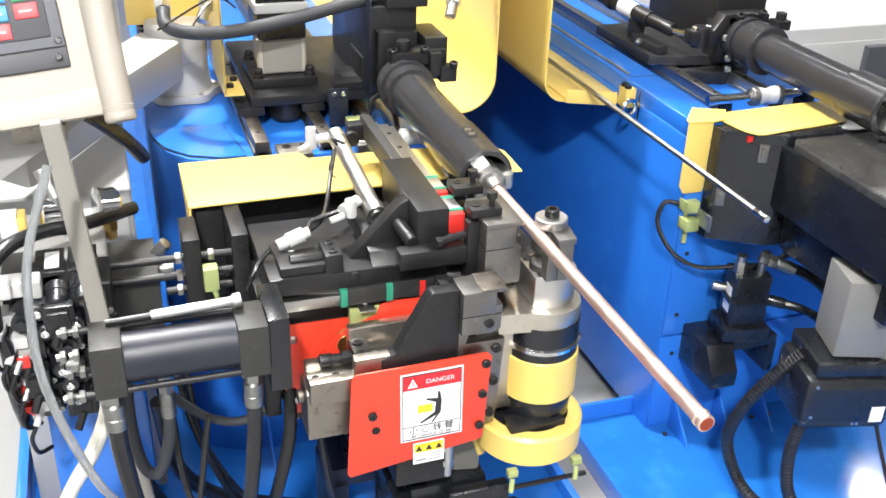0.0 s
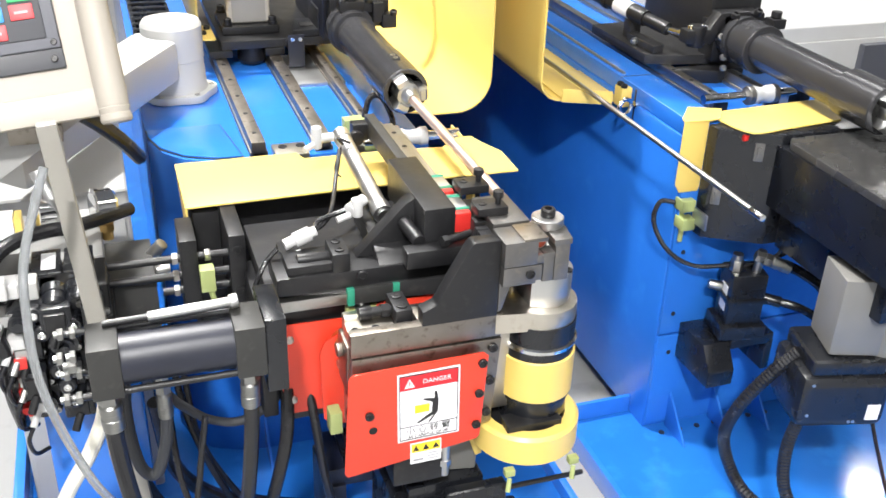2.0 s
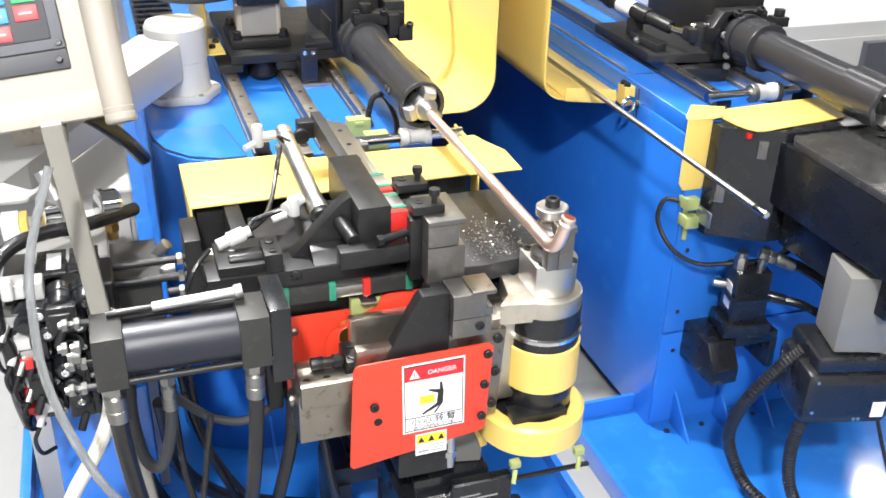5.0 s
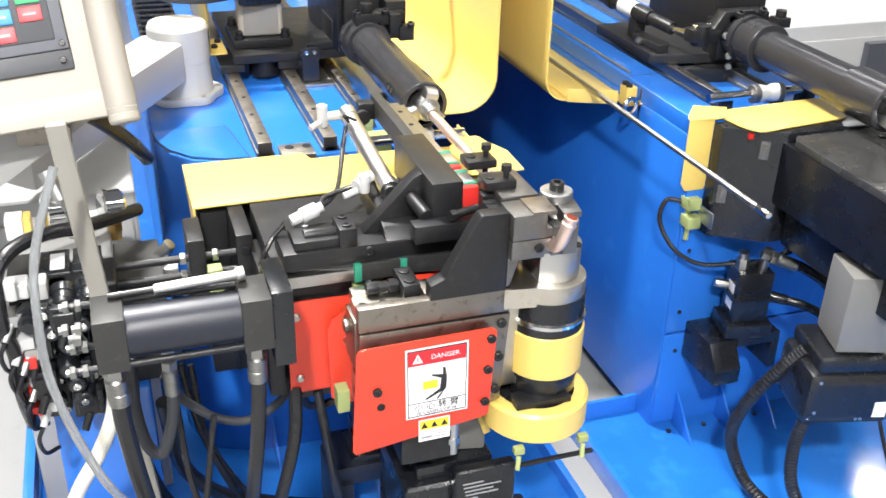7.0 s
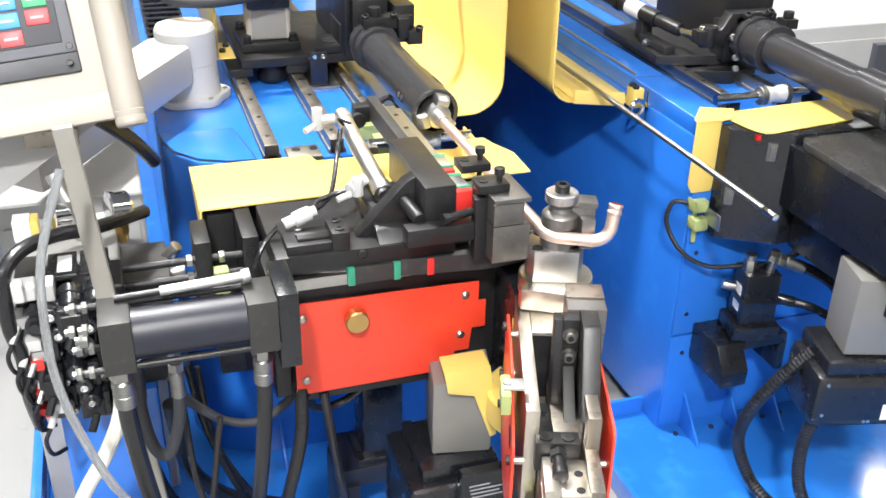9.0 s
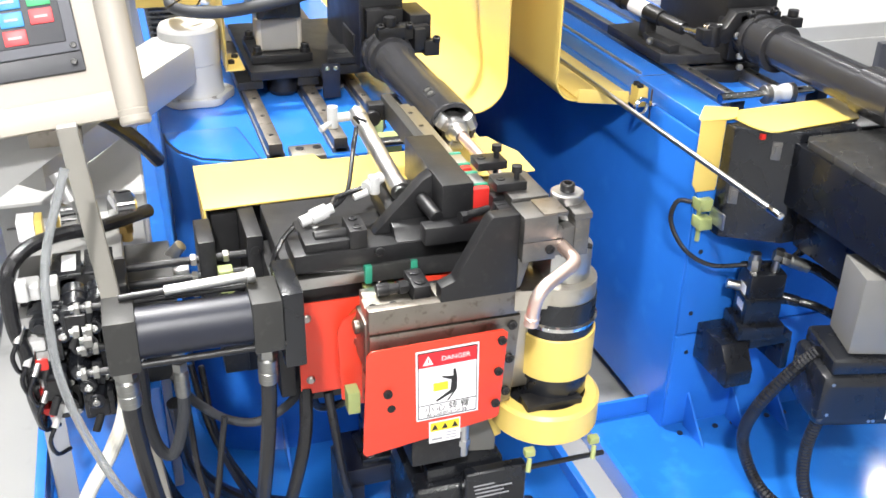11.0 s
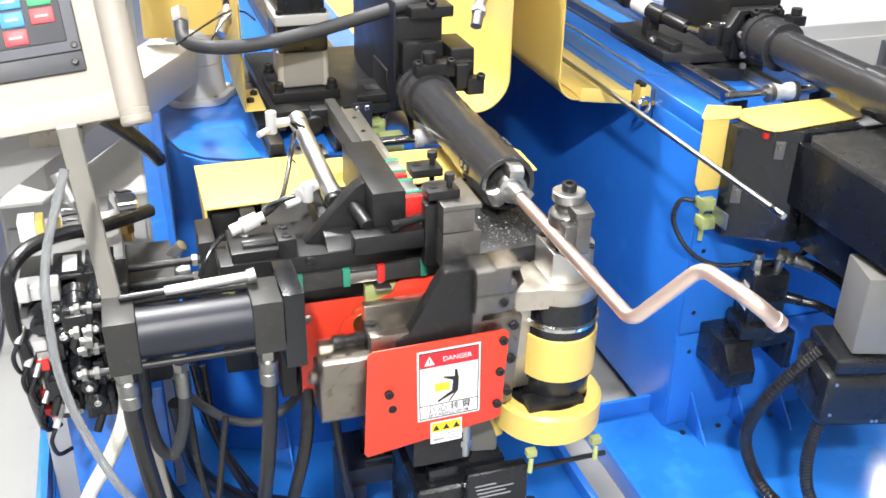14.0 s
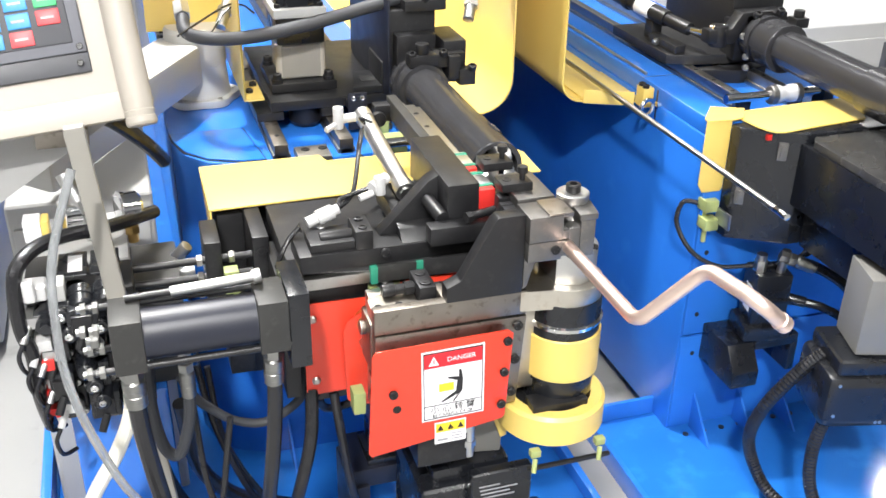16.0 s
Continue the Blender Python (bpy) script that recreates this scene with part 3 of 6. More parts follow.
def hose(pts, r, label, fit=True, material=RUBBER, ribs=0.0, name="hydraulic_hose"):
    h = thing(name, pts[-1], label, "hose")
    p = [Vector(q) for q in pts]
    part("sleeve", pipe(p, r, 12, 8, ribs), material, h)
    if fit:
        d = (p[1] - p[0]).normalized()
        part("ferrule", lathe(p[0], p[0] + d, [(-0.03, 0), (-0.03, r * 0.8), (-0.012, r * 0.8), (-0.010, r * 1.0), (-0.004, r * 1.0), (0, r * 1.22), (0.012, r * 1.24), (0.013, r * 1.17), (0.022, r * 1.17), (0.023, r * 1.24), (0.034, r * 1.24), (0.035, r * 1.17), (0.044, r * 1.2), (0.046, r), (0.046, 0)], 20), FERRULE, h)
        part("hex_nut", cyl(p[0] - d * 0.022, p[0] - d * 0.006, r * 1.3, 6, bev=0.0012), FERRULE, h)
        part("adapter", cyl(p[0] - d * 0.045, p[0] - d * 0.024, r * 1.1, 6, bev=0.001), FERRULE, h)
    return h


LIFTED_HOSES = [
    hose([(-0.725, -0.05, 0.825), (-0.722, -0.05, 0.72), (-0.70, -0.06, 0.55), (-0.66, -0.05, 0.35), (-0.6, 0.0, 0.15), (-0.5, 0.1, 0.07)], 0.014, "thick black hydraulic hose below the cylinder"),
    hose([(-0.515, -0.05, 0.825), (-0.517, -0.045, 0.73), (-0.53, -0.03, 0.58), (-0.55, 0.02, 0.4), (-0.60, 0.1, 0.2), (-0.64, 0.2, 0.07)], 0.0125, "thick black hydraulic hose below the cylinder"),
    hose([(-0.645, 0.06, 0.750), (-0.645, 0.06, 0.700), (-0.652, 0.06, 0.645), (-0.673, 0.062, 0.585), (-0.697, 0.065, 0.605), (-0.708, 0.07, 0.685), (-0.707, 0.08, 0.775)], 0.0105, "grey hydraulic hose curving back to the valves", material=RUBBERG),
]
# ---- swing arm: drawn closed, pointing to -x; turns about the upright axis at the origin ----
ARM = thing("swing_arm", (0, 0, 0.66), "steel bending arm with red guard panels and a clamp slide", "machine arm")
part("front_plate", merged(prism([(-0.351, 0.612), (-0.098, 0.652), (-0.087, 0.826), (-0.349, 0.827)], "y", -0.042, -0.022, 0.0015)), WORN, ARM)
part("back_plate", prism([(-0.338, 0.630), (-0.05, 0.665), (-0.012, 0.70), (-0.012, 0.8325), (-0.338, 0.830)], "y", 0.0465, 0.0675, 0.0015), PALESTEEL, ARM, "pale oily ground steel side plate")
part("floor_web", box(-0.32, -0.10, -0.0215, 0.046, 0.62, 0.66, 0.003), BLACK, ARM)
for z in (0.69, 0.735):
    part("link_roller", cyl((-0.325, -0.0215, z - 0.03), (-0.325, 0.046, z - 0.03), 0.016, 24, bev=0.003), BLACK, ARM)
part("link_bar", prism([(-0.34, 0.64), (-0.31, 0.64), (-0.20, 0.65), (-0.20, 0.665), (-0.34, 0.675)], "y", 0.005, 0.028, 0.003), BLACK, ARM)
part("hub_plate", prism([(-0.10, -0.0415)] + [(0.064 * math.cos(a), 0.064 * math.sin(a)) for a in (math.radians(-128 + 256 * i / 28) for i in range(29))] + [(-0.045, 0.066), (-0.062, 0.062), (-0.066, 0.03), (-0.075, -0.01), (-0.088, -0.022)], "z", 0.8335, 0.872, 0.003), PALESTEEL, ARM, "curved steel hub plate")
part("hub_ring", lathe((0, 0, 0.79), (0, 0, 1), [(0, 0.0), (0, 0.068), (0.008, 0.070), (0.012, 0.064), (0.03, 0.064), (0.038, 0.06), (0.038, 0)], 48), CHROME, ARM)
PANEL = part("danger_panel", prism([(-0.3685, 0.610)] + [(-0.3455 + 0.0145 * math.cos(a), 0.798 + 0.0145 * math.sin(a)) for a in (math.radians(178 - 15 * i) for i in range(6))] + [(-0.126, 0.8155), (-0.117, 0.808), (-0.1255, 0.642), (-0.131, 0.6355), (-0.3630, 0.6025)], "y", -0.062, -0.058, 0.0008), RED, ARM, "red guard panel with a danger sign")
part("rear_panel", prism([(-0.352, 0.605), (-0.372, 0.622), (-0.376, 0.765), (-0.366, 0.788), (-0.306, 0.818), (-0.280, 0.828), (-0.272, 0.848), (-0.262, 0.852), (-0.112, 0.853), (-0.098, 0.846), (-0.088, 0.70), (-0.086, 0.655), (-0.155, 0.606)], "y", 0.083, 0.087, 0.0008), RED, ARM, "plain red guard panel")
for x, z in ((-0.1278, 0.796), (-0.1314, 0.7345), (-0.134, 0.6685), (-0.3255, 0.7262)):
    part("panel_screw", screw((x, -0.062, z), (0, -1, 0), 0.0078, 0.006), BLACK, ARM)
    part("screw_socket", cyl((x, -0.0684, z), (x, -0.0676, z), 0.0038, 6), HOLE_SHADE, ARM)
    part("spacer", cyl((x, -0.058, z), (x, -0.041, z), 0.006, 12), STEEL, ARM)
for x, z in ((-0.112, 0.832), (-0.097, 0.728), (-0.092, 0.660), (-0.342, 0.742)):
    part("panel_screw", screw((x, 0.087, z), (0, 1, 0), 0.0075, 0.006), BLACK, ARM)
    part("spacer", cyl((x, 0.083, min(z, 0.815)), (x, 0.067, min(z, 0.815)), 0.006, 12), STEEL, ARM)
part("panel_hole", cyl((-0.319, -0.0627, 0.6937), (-0.319, -0.061, 0.6937), 0.0075, 20), HOLE_SHADE, ARM)
part("panel_hole", cyl((-0.318, 0.0855, 0.767), (-0.318, 0.0877, 0.767), 0.018, 24), HOLE_SHADE, ARM)
for x, z in ((-0.1025, 0.810), (-0.105, 0.743), (-0.108, 0.6755)):
    part("plate_screw", screw((x, -0.042, z), (0, -1, 0), 0.0085, 0.006), BLACK, ARM)
    part("screw_socket", cyl((x, -0.0484, z), (x, -0.0476, z), 0.0042, 6), HOLE_SHADE, ARM)
# danger sign
SX0, SX1, SZ0, SZ1 = -0.2768, -0.1668, 0.6588, 0.7992


def on_sign(bm):
    c = Vector(((SX0 + SX1) / 2, 0, (SZ0 + SZ1) / 2))
    return moved(bm, Matrix.Translation(c) @ Euler((0, -0.018, 0)).to_matrix().to_4x4() @ Matrix.Translation(-c))


SIGN = part("danger_sign", on_sign(box(SX0, SX1, -0.0632, -0.0618, SZ0, SZ1, 0)), SIGNWHITE, ARM, "white danger sticker with red heading")


def ink(name, bm, m):
    return part(name, on_sign(bm), m, SIGN)


y0s, y1s = -0.0638, -0.0630
for bm in (box(SX0 + .003, SX1 - .003, y0s, y1s, SZ1 - .005, SZ1 - .003, 0), box(SX0 + .003, SX1 - .003, y0s, y1s, SZ0 + .003, SZ0 + .0045, 0),
           box(SX0 + .003, SX0 + .0045, y0s, y1s, SZ0 + .003, SZ1 - .003, 0), box(SX1 - .0045, SX1 - .003, y0s, y1s, SZ0 + .003, SZ1 - .003, 0),
           box(SX0 + .003, SX1 - .003, y0s, y1s, SZ0 + .030, SZ0 + .0312, 0)):
    ink("border_line", bm, INK)
ink("red_heading", box(SX0 + .0045, SX1 - .0045, y0s, y1s, SZ1 - .033, SZ1 - .005, 0), SIGNRED)
ink("warning_triangle", prism([(SX0 + .012, SZ1 - .028), (SX0 + .030, SZ1 - .028), (SX0 + .021, SZ1 - .010)], "y", y0s - .0005, y1s, 0), SIGNWHITE)
ink("triangle_mark", box(SX0 + .0201, SX0 + .0219, y0s - .0009, y1s, SZ1 - .024, SZ1 - .016, 0), SIGNRED)
ink("pictogram_block", box(SX0 + .030, SX0 + .056, y0s, y1s, SZ0 + .057, SZ0 + .073, 0), SIGNYEL)
mx, mz = SX0 + .064, SZ0 + .066
ink("pictogram", prism([(mx - .004, mz - .012), (mx - .03, mz - .029), (mx - .028, mz - .031), (mx + .001, mz - .017), (mx - .01, mz - .032), (mx - .007, mz - .032), (mx + .007, mz - .012),
                        (mx + .008, mz + .012), (mx + .005, mz + .030), (mx + .001, mz + .030), (mx + .001, mz + .016), (mx - .018, mz + .019), (mx - .019, mz + .017), (mx - .002, mz + .009)], "y", y0s - .0004, y1s, 0), INK)
cx = (SX0 + SX1) / 2
lettering("DANGER", 0.0125, SIGNWHITE, SIGN, cx + 0.013, -0.0644, SZ1 - .0195, (90, -1, 0))
lettering("小 心 转 臂", 0.0165, INK, SIGN, cx, -0.0639, SZ0 + .0205, (90, -1, 0))
lettering("BE CAREFUL OF JIB", 0.0085, INK, SIGN, cx, -0.0639, SZ0 + .0088, (90, -1, 0))
STK = part("caution_sticker", on_sign(box(-0.2545, -0.1985, -0.0632, -0.0618, 0.6065, 0.6515, 0)), SIGNWHITE, ARM, "small yellow and white caution sticker")
part("yellow_band", on_sign(box(-0.2525, -0.2005, -0.0636, -0.0630, 0.631, 0.6495, 0)), SIGNYEL, STK)
part("print_bar", on_sign(box(-0.250, -0.231, -0.0636, -0.0630, 0.612, 0.6165, 0)), LABELTXT, STK)
for k in range(3):
    part("print_bar", on_sign(box(-0.225, -0.204, -0.0636, -0.0630, 0.6115 + 0.006 * k, 0.6135 + 0.006 * k, 0)), LABELTXT, STK)
for px in (-0.2445, -0.2265, -0.2085):
    part("warning_mark", on_sign(prism([(px - 0.006, 0.6345), (px + 0.006, 0.6345), (px, 0.646)], "y", -0.0640, -0.0634, 0)), INK, STK)
part("arm_sensor", merged(box(-0.326, -0.270, 0.0885, 0.1035, 0.812, 0.846, 0.002)), LIME, ARM, "lime green sensor")
part("end_sensor", box(-0.372, -0.350, 0.03, 0.06, 0.625, 0.67, 0.002), LIME, ARM, "lime green sensor")
part("arm_sensor_plate", merged(box(-0.312, -0.284, 0.068, 0.1005, 0.846, 0.8495, 0.001), cyl((-0.298, 0.094, 0.849), (-0.298, 0.094, 0.853), 0.007, 14)), ALU, ARM)
part("slide_bed", merged(box(-0.131, -0.05, -0.0205, 0.046, 0.661, 0.8325, 0.002), box(-0.062, 0.01, 0.0, 0.046, 0.80, 0.8325, 0.001)), PALESTEEL, ARM, "pale ground steel block")
# black sheet over the pale block, painting the slot's deep shadow
part("slot_shade", box(-0.1335, -0.1312, -0.020, 0.0455, 0.662, 0.828, 0.0005), BLACK, ARM, "thin black sheet for the deep shade in the slot")
part("under_block", merged(box(-0.275, -0.175, -0.035, 0.05, 0.535, 0.600, 0.005)), BLACK, ARM)
part("under_nut", hexnut((-0.235, -0.01, 0.600), (0, 0, 1), 0.011, 0.010), STEEL, ARM)
part("hose_elbow", merged(cyl((-0.20, -0.02, 0.595), (-0.175, -0.03, 0.60), 0.009, 14, bev=0.001), cyl((-0.177, -0.03, 0.608), (-0.177, -0.03, 0.54), 0.0085, 14, bev=0.001), cyl((-0.177, -0.03, 0.575), (-0.177, -0.03, 0.563), 0.0115, 6)), ALU, ARM)
# die holder and stacked dies on the axis
part("die_holder", prism([(-0.035, 0.042), (-0.035, -0.033)] + [(0.004 + 0.049 * math.cos(a), 0.004 + 0.049 * math.sin(a)) for a in (math.radians(-124 + 248 * i / 30) for i in range(31))], "z", 0.8722, 0.930, 0.002), ALU, ARM, "bright turned die holder with a flat face")
for x, y in ((0.034, 0.030), (-0.0215, 0.036), (-0.019, -0.024), (0.034, -0.024)):
    part("holder_screw", screw((x, y, 0.930), (0, 0, 1), 0.009, 0.0025), BLACK, ARM)
    part("screw_socket", cyl((x, y, 0.9322), (x, y, 0.9330), 0.0048, 6), HOLE_SHADE, ARM)
part("bend_die", lathe((0, 0, 0.93), (0, 0, 2), [(0, 0), (0, 0.031), (0.012, 0.031), (0.015, 0.029), (0.020, 0.0215), (0.025, 0.0195), (0.030, 0.0215), (0.035, 0.029), (0.038, 0.031), (0.056, 0.031), (0.059, 0.029), (0.064, 0.0215), (0.070, 0.0195), (0.076, 0.0215), (0.080, 0.0275), (0.080, 0)], 44), DARKSTEEL, ARM, "grooved dark steel bend die")
part("die_insert", prism([(-0.008, -0.003), (-0.012, -0.060), (0.020, -0.060), (0.028, -0.01)], "z", 1.001, 1.0115, 0.0015), DARKSTEEL, ARM)
part("die_insert", prism([(-0.008, -0.003), (-0.008, -0.057), (0.018, -0.057), (0.028, -0.01)], "z", 0.934, 1.0, 0.0015), DARKSTEEL, ARM)
part("die_insert", prism([(-0.0275, -0.034), (-0.0275, -0.056), (-0.0083, -0.056), (-0.0083, -0.030)], "z", 0.934, 0.9875, 0.0015), DARKSTEEL, ARM)
part("die_washer", lathe((0, 0, 1.010), (0, 0, 2), [(0, 0), (0, 0.0265), (0.002, 0.0275), (0.015, 0.0275), (0.0165, 0.0255), (0.0165, 0)], 48), ALU, ARM, "knurled bright washer")
part("die_bolt", screw((0, 0, 1.0265), (0, 0, 1), 0.0125, 0.014), BLACK, ARM)
# clamp slide (slides along the arm)
CS = (-0.22, 0.015, 0.78)
CLAMP = part("clamp_slide", merged(box(-0.352, -0.1335, -0.020, 0.044, 0.745, 0.839, 0.003), box(-0.134, -0.082, -0.020, 0.044, 0.834, 0.839, 0.0015)), WORN, ARM, "sliding clamp with a black gusset and steel jaw", origin=CS)
part("front_cheek", box(-0.350, -0.088, -0.0405, -0.0205, 0.8295, 0.874, 0.0015), WORN, CLAMP, "oily worn steel cheek plate")
part("riser", box(-0.232, -0.088, -0.0203, 0.022, 0.8393, 0.874, 0.001), WORN, CLAMP)
part("gusset", merged(prism([(-0.231, 0.8745), (-0.231, 0.902), (-0.207, 0.912), (-0.153, 1.010), (-0.146, 1.017), (-0.100, 1.017), (-0.100, 0.8745)], "y", -0.046, -0.018, 0.003),
                      box(-0.122, -0.1005, -0.0175, 0.008, 0.8745, 1.011, 0.001),
                      prism([(-0.150, 0.8745), (-0.150, 0.925), (-0.122, 1.012), (-0.100, 1.012), (-0.100, 0.8745)], "y", 0.0085, 0.022, 0.002)), BLACK, CLAMP, "black gusset block with an open pocket")
part("jaw", merged(box(-0.099, -0.041, -0.061, 0.0, 0.972, 1.016, 0.0015), box(-0.041, -0.029, -0.060, -0.004, 0.9725, 0.9875, 0.001), box(-0.041, -0.024, -0.0605, -0.004, 1.0122, 1.0159, 0.001),
                    box(-0.041, -0.030, -0.058, -0.004, 0.940, 0.9695, 0.001), box(-0.099, -0.041, -0.060, 0.0, 0.936, 0.9705, 0.0015)), DARKSTEEL, CLAMP, "worn steel clamp jaw")
part("jaw_top", box(-0.066, -0.024, -0.0605, -0.002, 1.0162, 1.0195, 0.001), WORN, CLAMP)
part("jaw_heel", prism([(-0.099, 0.9355), (-0.099, 0.880), (-0.092, 0.885), (-0.078, 0.9355)], "y", -0.045, 0.0, 0.001), DARKSTEEL, CLAMP)
part("jaw_screw", screw((-0.052, -0.060, 0.955), (0, -1, 0), 0.008, 0.004), BLACK, CLAMP)
part("adjust_block", box(-0.266, -0.237, -0.0125, 0.052, 0.8395, 0.890, 0.002), BLACK, CLAMP)
for y in (0.004, 0.037):
    part("block_screw", screw((-0.2515, y, 0.890), (0, 0, 1), 0.010, 0.003), BLACK, CLAMP)
    part("screw_socket", cyl((-0.2515, y, 0.8925), (-0.2515, y, 0.8934), 0.0055, 6), HOLE_SHADE, CLAMP)
for y, z in ((-0.004, 0.985), (-0.004, 0.948)):
    part("pocket_screw", merged(screw((-0.122, y, z), (-1, 0, 0), 0.0095, 0.012), cyl((-0.1215, y, z), (-0.1245, y, z), 0.012, 18)), DARKSTEEL, CLAMP)
    part("screw_socket", cyl((-0.1336, y, z), (-0.1344, y, z), 0.005, 6), HOLE_SHADE, CLAMP)
part("push_link", prism([(-0.122, 0.905), (-0.20, 0.845), (-0.20, 0.870), (-0.122, 0.928)], "y", -0.014, 0.004, 0.002), CASTGREY, CLAMP)
part("cover_plate", box(-0.230, -0.136, 0.0225, 0.043, 0.8392, 0.866, 0.0015), BLACK, CLAMP, "black cover plate on the slide")
for x in (-0.165, -0.19, -0.215):
    part("cover_screw", screw((x, 0.033, 0.866), (0, 0, 1), 0.006, 0.003), BLACK, CLAMP)
part("adjust_rod", merged(cyl((-0.318, 0.02, 0.876), (-0.266, 0.02, 0.876), 0.009, 16, bev=0.002), cyl((-0.284, 0.02, 0.876), (-0.270, 0.02, 0.876), 0.013, 6), cyl((-0.322, 0.02, 0.876), (-0.30, 0.02, 0.876), 0.0115, 18, bev=0.002)), BLACK, CLAMP)
part("slide_shoe", merged(box(-0.348, -0.2675, -0.0203, 0.020, 0.8393, 0.864, 0.0015), box(-0.345, -0.270, 0.0205, 0.043, 0.8393, 0.870, 0.0015)), PALESTEEL, CLAMP, "pale stepped shoe plate")
for x in (-0.335, -0.30):
    part("shoe_screw", screw((x, -0.008, 0.864), (0, 0, 1), 0.0065, 0.001), BLACK, CLAMP)
part("tail_lug", cyl((-0.3525, 0.015, 0.815), (-0.362, 0.015, 0.815), 0.012, 18, bev=0.002), WORN, CLAMP)

# ---- pressure die slide (moves along x on the head) ----
PRS = thing("pressure_slide", (-0.30, 0.15, 0.89), "black pressure die slide with an air cylinder and linear rails", "machine slide")
part("slide_base", merged(box(-0.445, -0.135, 0.078, 0.17, 0.894, 0.926, 0.003), box(-0.42, -0.10, 0.10, 0.235, 0.896, 0.915, 0.003)), BLACK, PRS)
part("stop_plate", prism([(-0.425, 0.085), (-0.345, 0.085), (-0.33, 0.11), (-0.345, 0.15), (-0.425, 0.15)], "z", 0.926, 0.942, 0.002), BLACK, PRS)
part("stop_block", box(-0.350, -0.320, 0.078, 0.14, 0.926, 0.960, 0.002), BLACK, PRS)
for y in (0.093, 0.125):
    part("stop_screw", screw((-0.335, y, 0.960), (0, 0, 1), 0.008, 0.003), BLACK, PRS)
part("push_rod", cyl((-0.405, 0.11, 0.942), (-0.35, 0.11, 0.942), 0.011, 16, bev=0.002), BLACK, PRS)
part("base_screw", screw((-0.30, 0.076, 0.915), (0, -1, 0), 0.009, 0.004), BLACK, PRS)
part("gusset", prism([(-0.300, 0.926), (-0.140, 0.926), (-0.140, 1.030), (-0.190, 1.030), (-0.212, 1.018)], "y", 0.120, 0.150, 0.002), BLACK, PRS, "sloped black gusset plate")
part("foot_block", prism([(0.08, 0.926), (0.26, 0.926), (0.26, 0.96), (0.175, 0.96), (0.10, 0.945)], "x", -0.270, -0.145, 0.003), BLACK, PRS)
part("rail_block", box(-0.196, -0.141, 0.062, 0.29, 0.955, 1.031, 0.002), BLACK, PRS, "long black bearing block")
part("linear_rail", merged(box(-0.141, -0.119, 0.073, 0.53, 0.979, 1.006, 0.0015), box(-0.141, -0.117, 0.074, 0.53, 0.988, 0.995, 0.001), box(-0.1565, -0.1415, 0.2905, 0.53, 0.985, 1.012, 0.0015), box(-0.118, -0.106, 0.24, 0.53, 0.984, 1.0, 0.0015)), STEEL, PRS)
part("upper_rail", box(-0.178, -0.158, 0.29, 0.53, 0.99, 1.031, 0.0015), CASTGREY, PRS, "long grey slide bar")
for k in range(4):
    part("rail_screw", screw((-0.13, 0.25 + 0.075 * k, 1.006), (0, 0, 1), 0.005, 0.001), BLACK, PRS)
for y0 in (0.085, 0.175):
    part("bearing", box(-0.146, -0.109, y0, y0 + 0.062, 0.983, 1.015, 0.002), ALU, PRS)
    part("seal_cap", box(-0.147, -0.108, y0 + 0.048, y0 + 0.056, 0.983, 1.016, 0.001), TEAL, PRS)
    part("seal_cap", box(-0.147, -0.108, y0 - 0.001, y0 + 0.006, 0.983, 1.016, 0.001), TEAL, PRS)
    part("end_seal", box(-0.145, -0.110, y0 - 0.016, y0 - 0.001, 0.979, 1.014, 0.002), REDSEAL, PRS, "red end seal")
part("air_cylinder", merged(lathe((-0.252, 0.43, 1.032), (-0.236, 0.165, 0.975), [(0, 0), (0, 0.0175), (0.024, 0.0175), (0.024, 0.016), (0.238, 0.016), (0.238, 0.018), (0.262, 0.018), (0.262, 0.01), (0.266, 0.01), (0.266, 0)], 32)), ALU, PRS, "slim aluminium air cylinder")
part("air_fitting", merged(cyl((-0.268, 0.425, 1.03), (-0.30, 0.42, 1.03), 0.009, 14), cyl((-0.302, 0.42, 1.012), (-0.302, 0.42, 1.055), 0.0105, 16, bev=0.002), cyl((-0.302, 0.42, 1.022), (-0.33, 0.40, 1.018), 0.006, 12)), PLASTW, PRS, "white push-in air fitting")
part("air_fitting", merged(cyl((-0.262, 0.215, 0.99), (-0.295, 0.19, 0.985), 0.0105, 14), cyl((-0.28, 0.19, 0.972), (-0.28, 0.19, 1.005), 0.0105, 16, bev=0.002), cyl((-0.295, 0.18, 0.98), (-0.32, 0.175, 0.975), 0.006, 12)), PLASTW, PRS)
part("air_valve", merged(lathe((-0.36, 0.165, 0.965), (-0.43, 0.155, 0.945), [(0, 0), (0, 0.009), (0.01, 0.009), (0.011, 0.0135), (0.04, 0.0135), (0.041, 0.010), (0.06, 0.010), (0.06, 0)], 20), cyl((-0.395, 0.15, 0.94), (-0.395, 0.14, 0.925), 0.007, 12)), PLASTW, PRS, "white inline air valve")
part("cable_clip", merged(pipe([(-0.262, 0.37, 1.035), (-0.272, 0.365, 1.05), (-0.25, 0.36, 1.04)], 0.003, 6), pipe([(-0.265, 0.37, 1.03), (-0.285, 0.34, 1.0), (-0.275, 0.33, 0.985)], 0.0015, 6)), RUBBER, PRS)
part("air_hose", pipe([(-0.27, 0.36, 1.03), (-0.285, 0.33, 0.99), (-0.315, 0.24, 0.965), (-0.34, 0.19, 0.965), (-0.36, 0.166, 0.966)], 0.0045, 8), RUBBER, PRS)
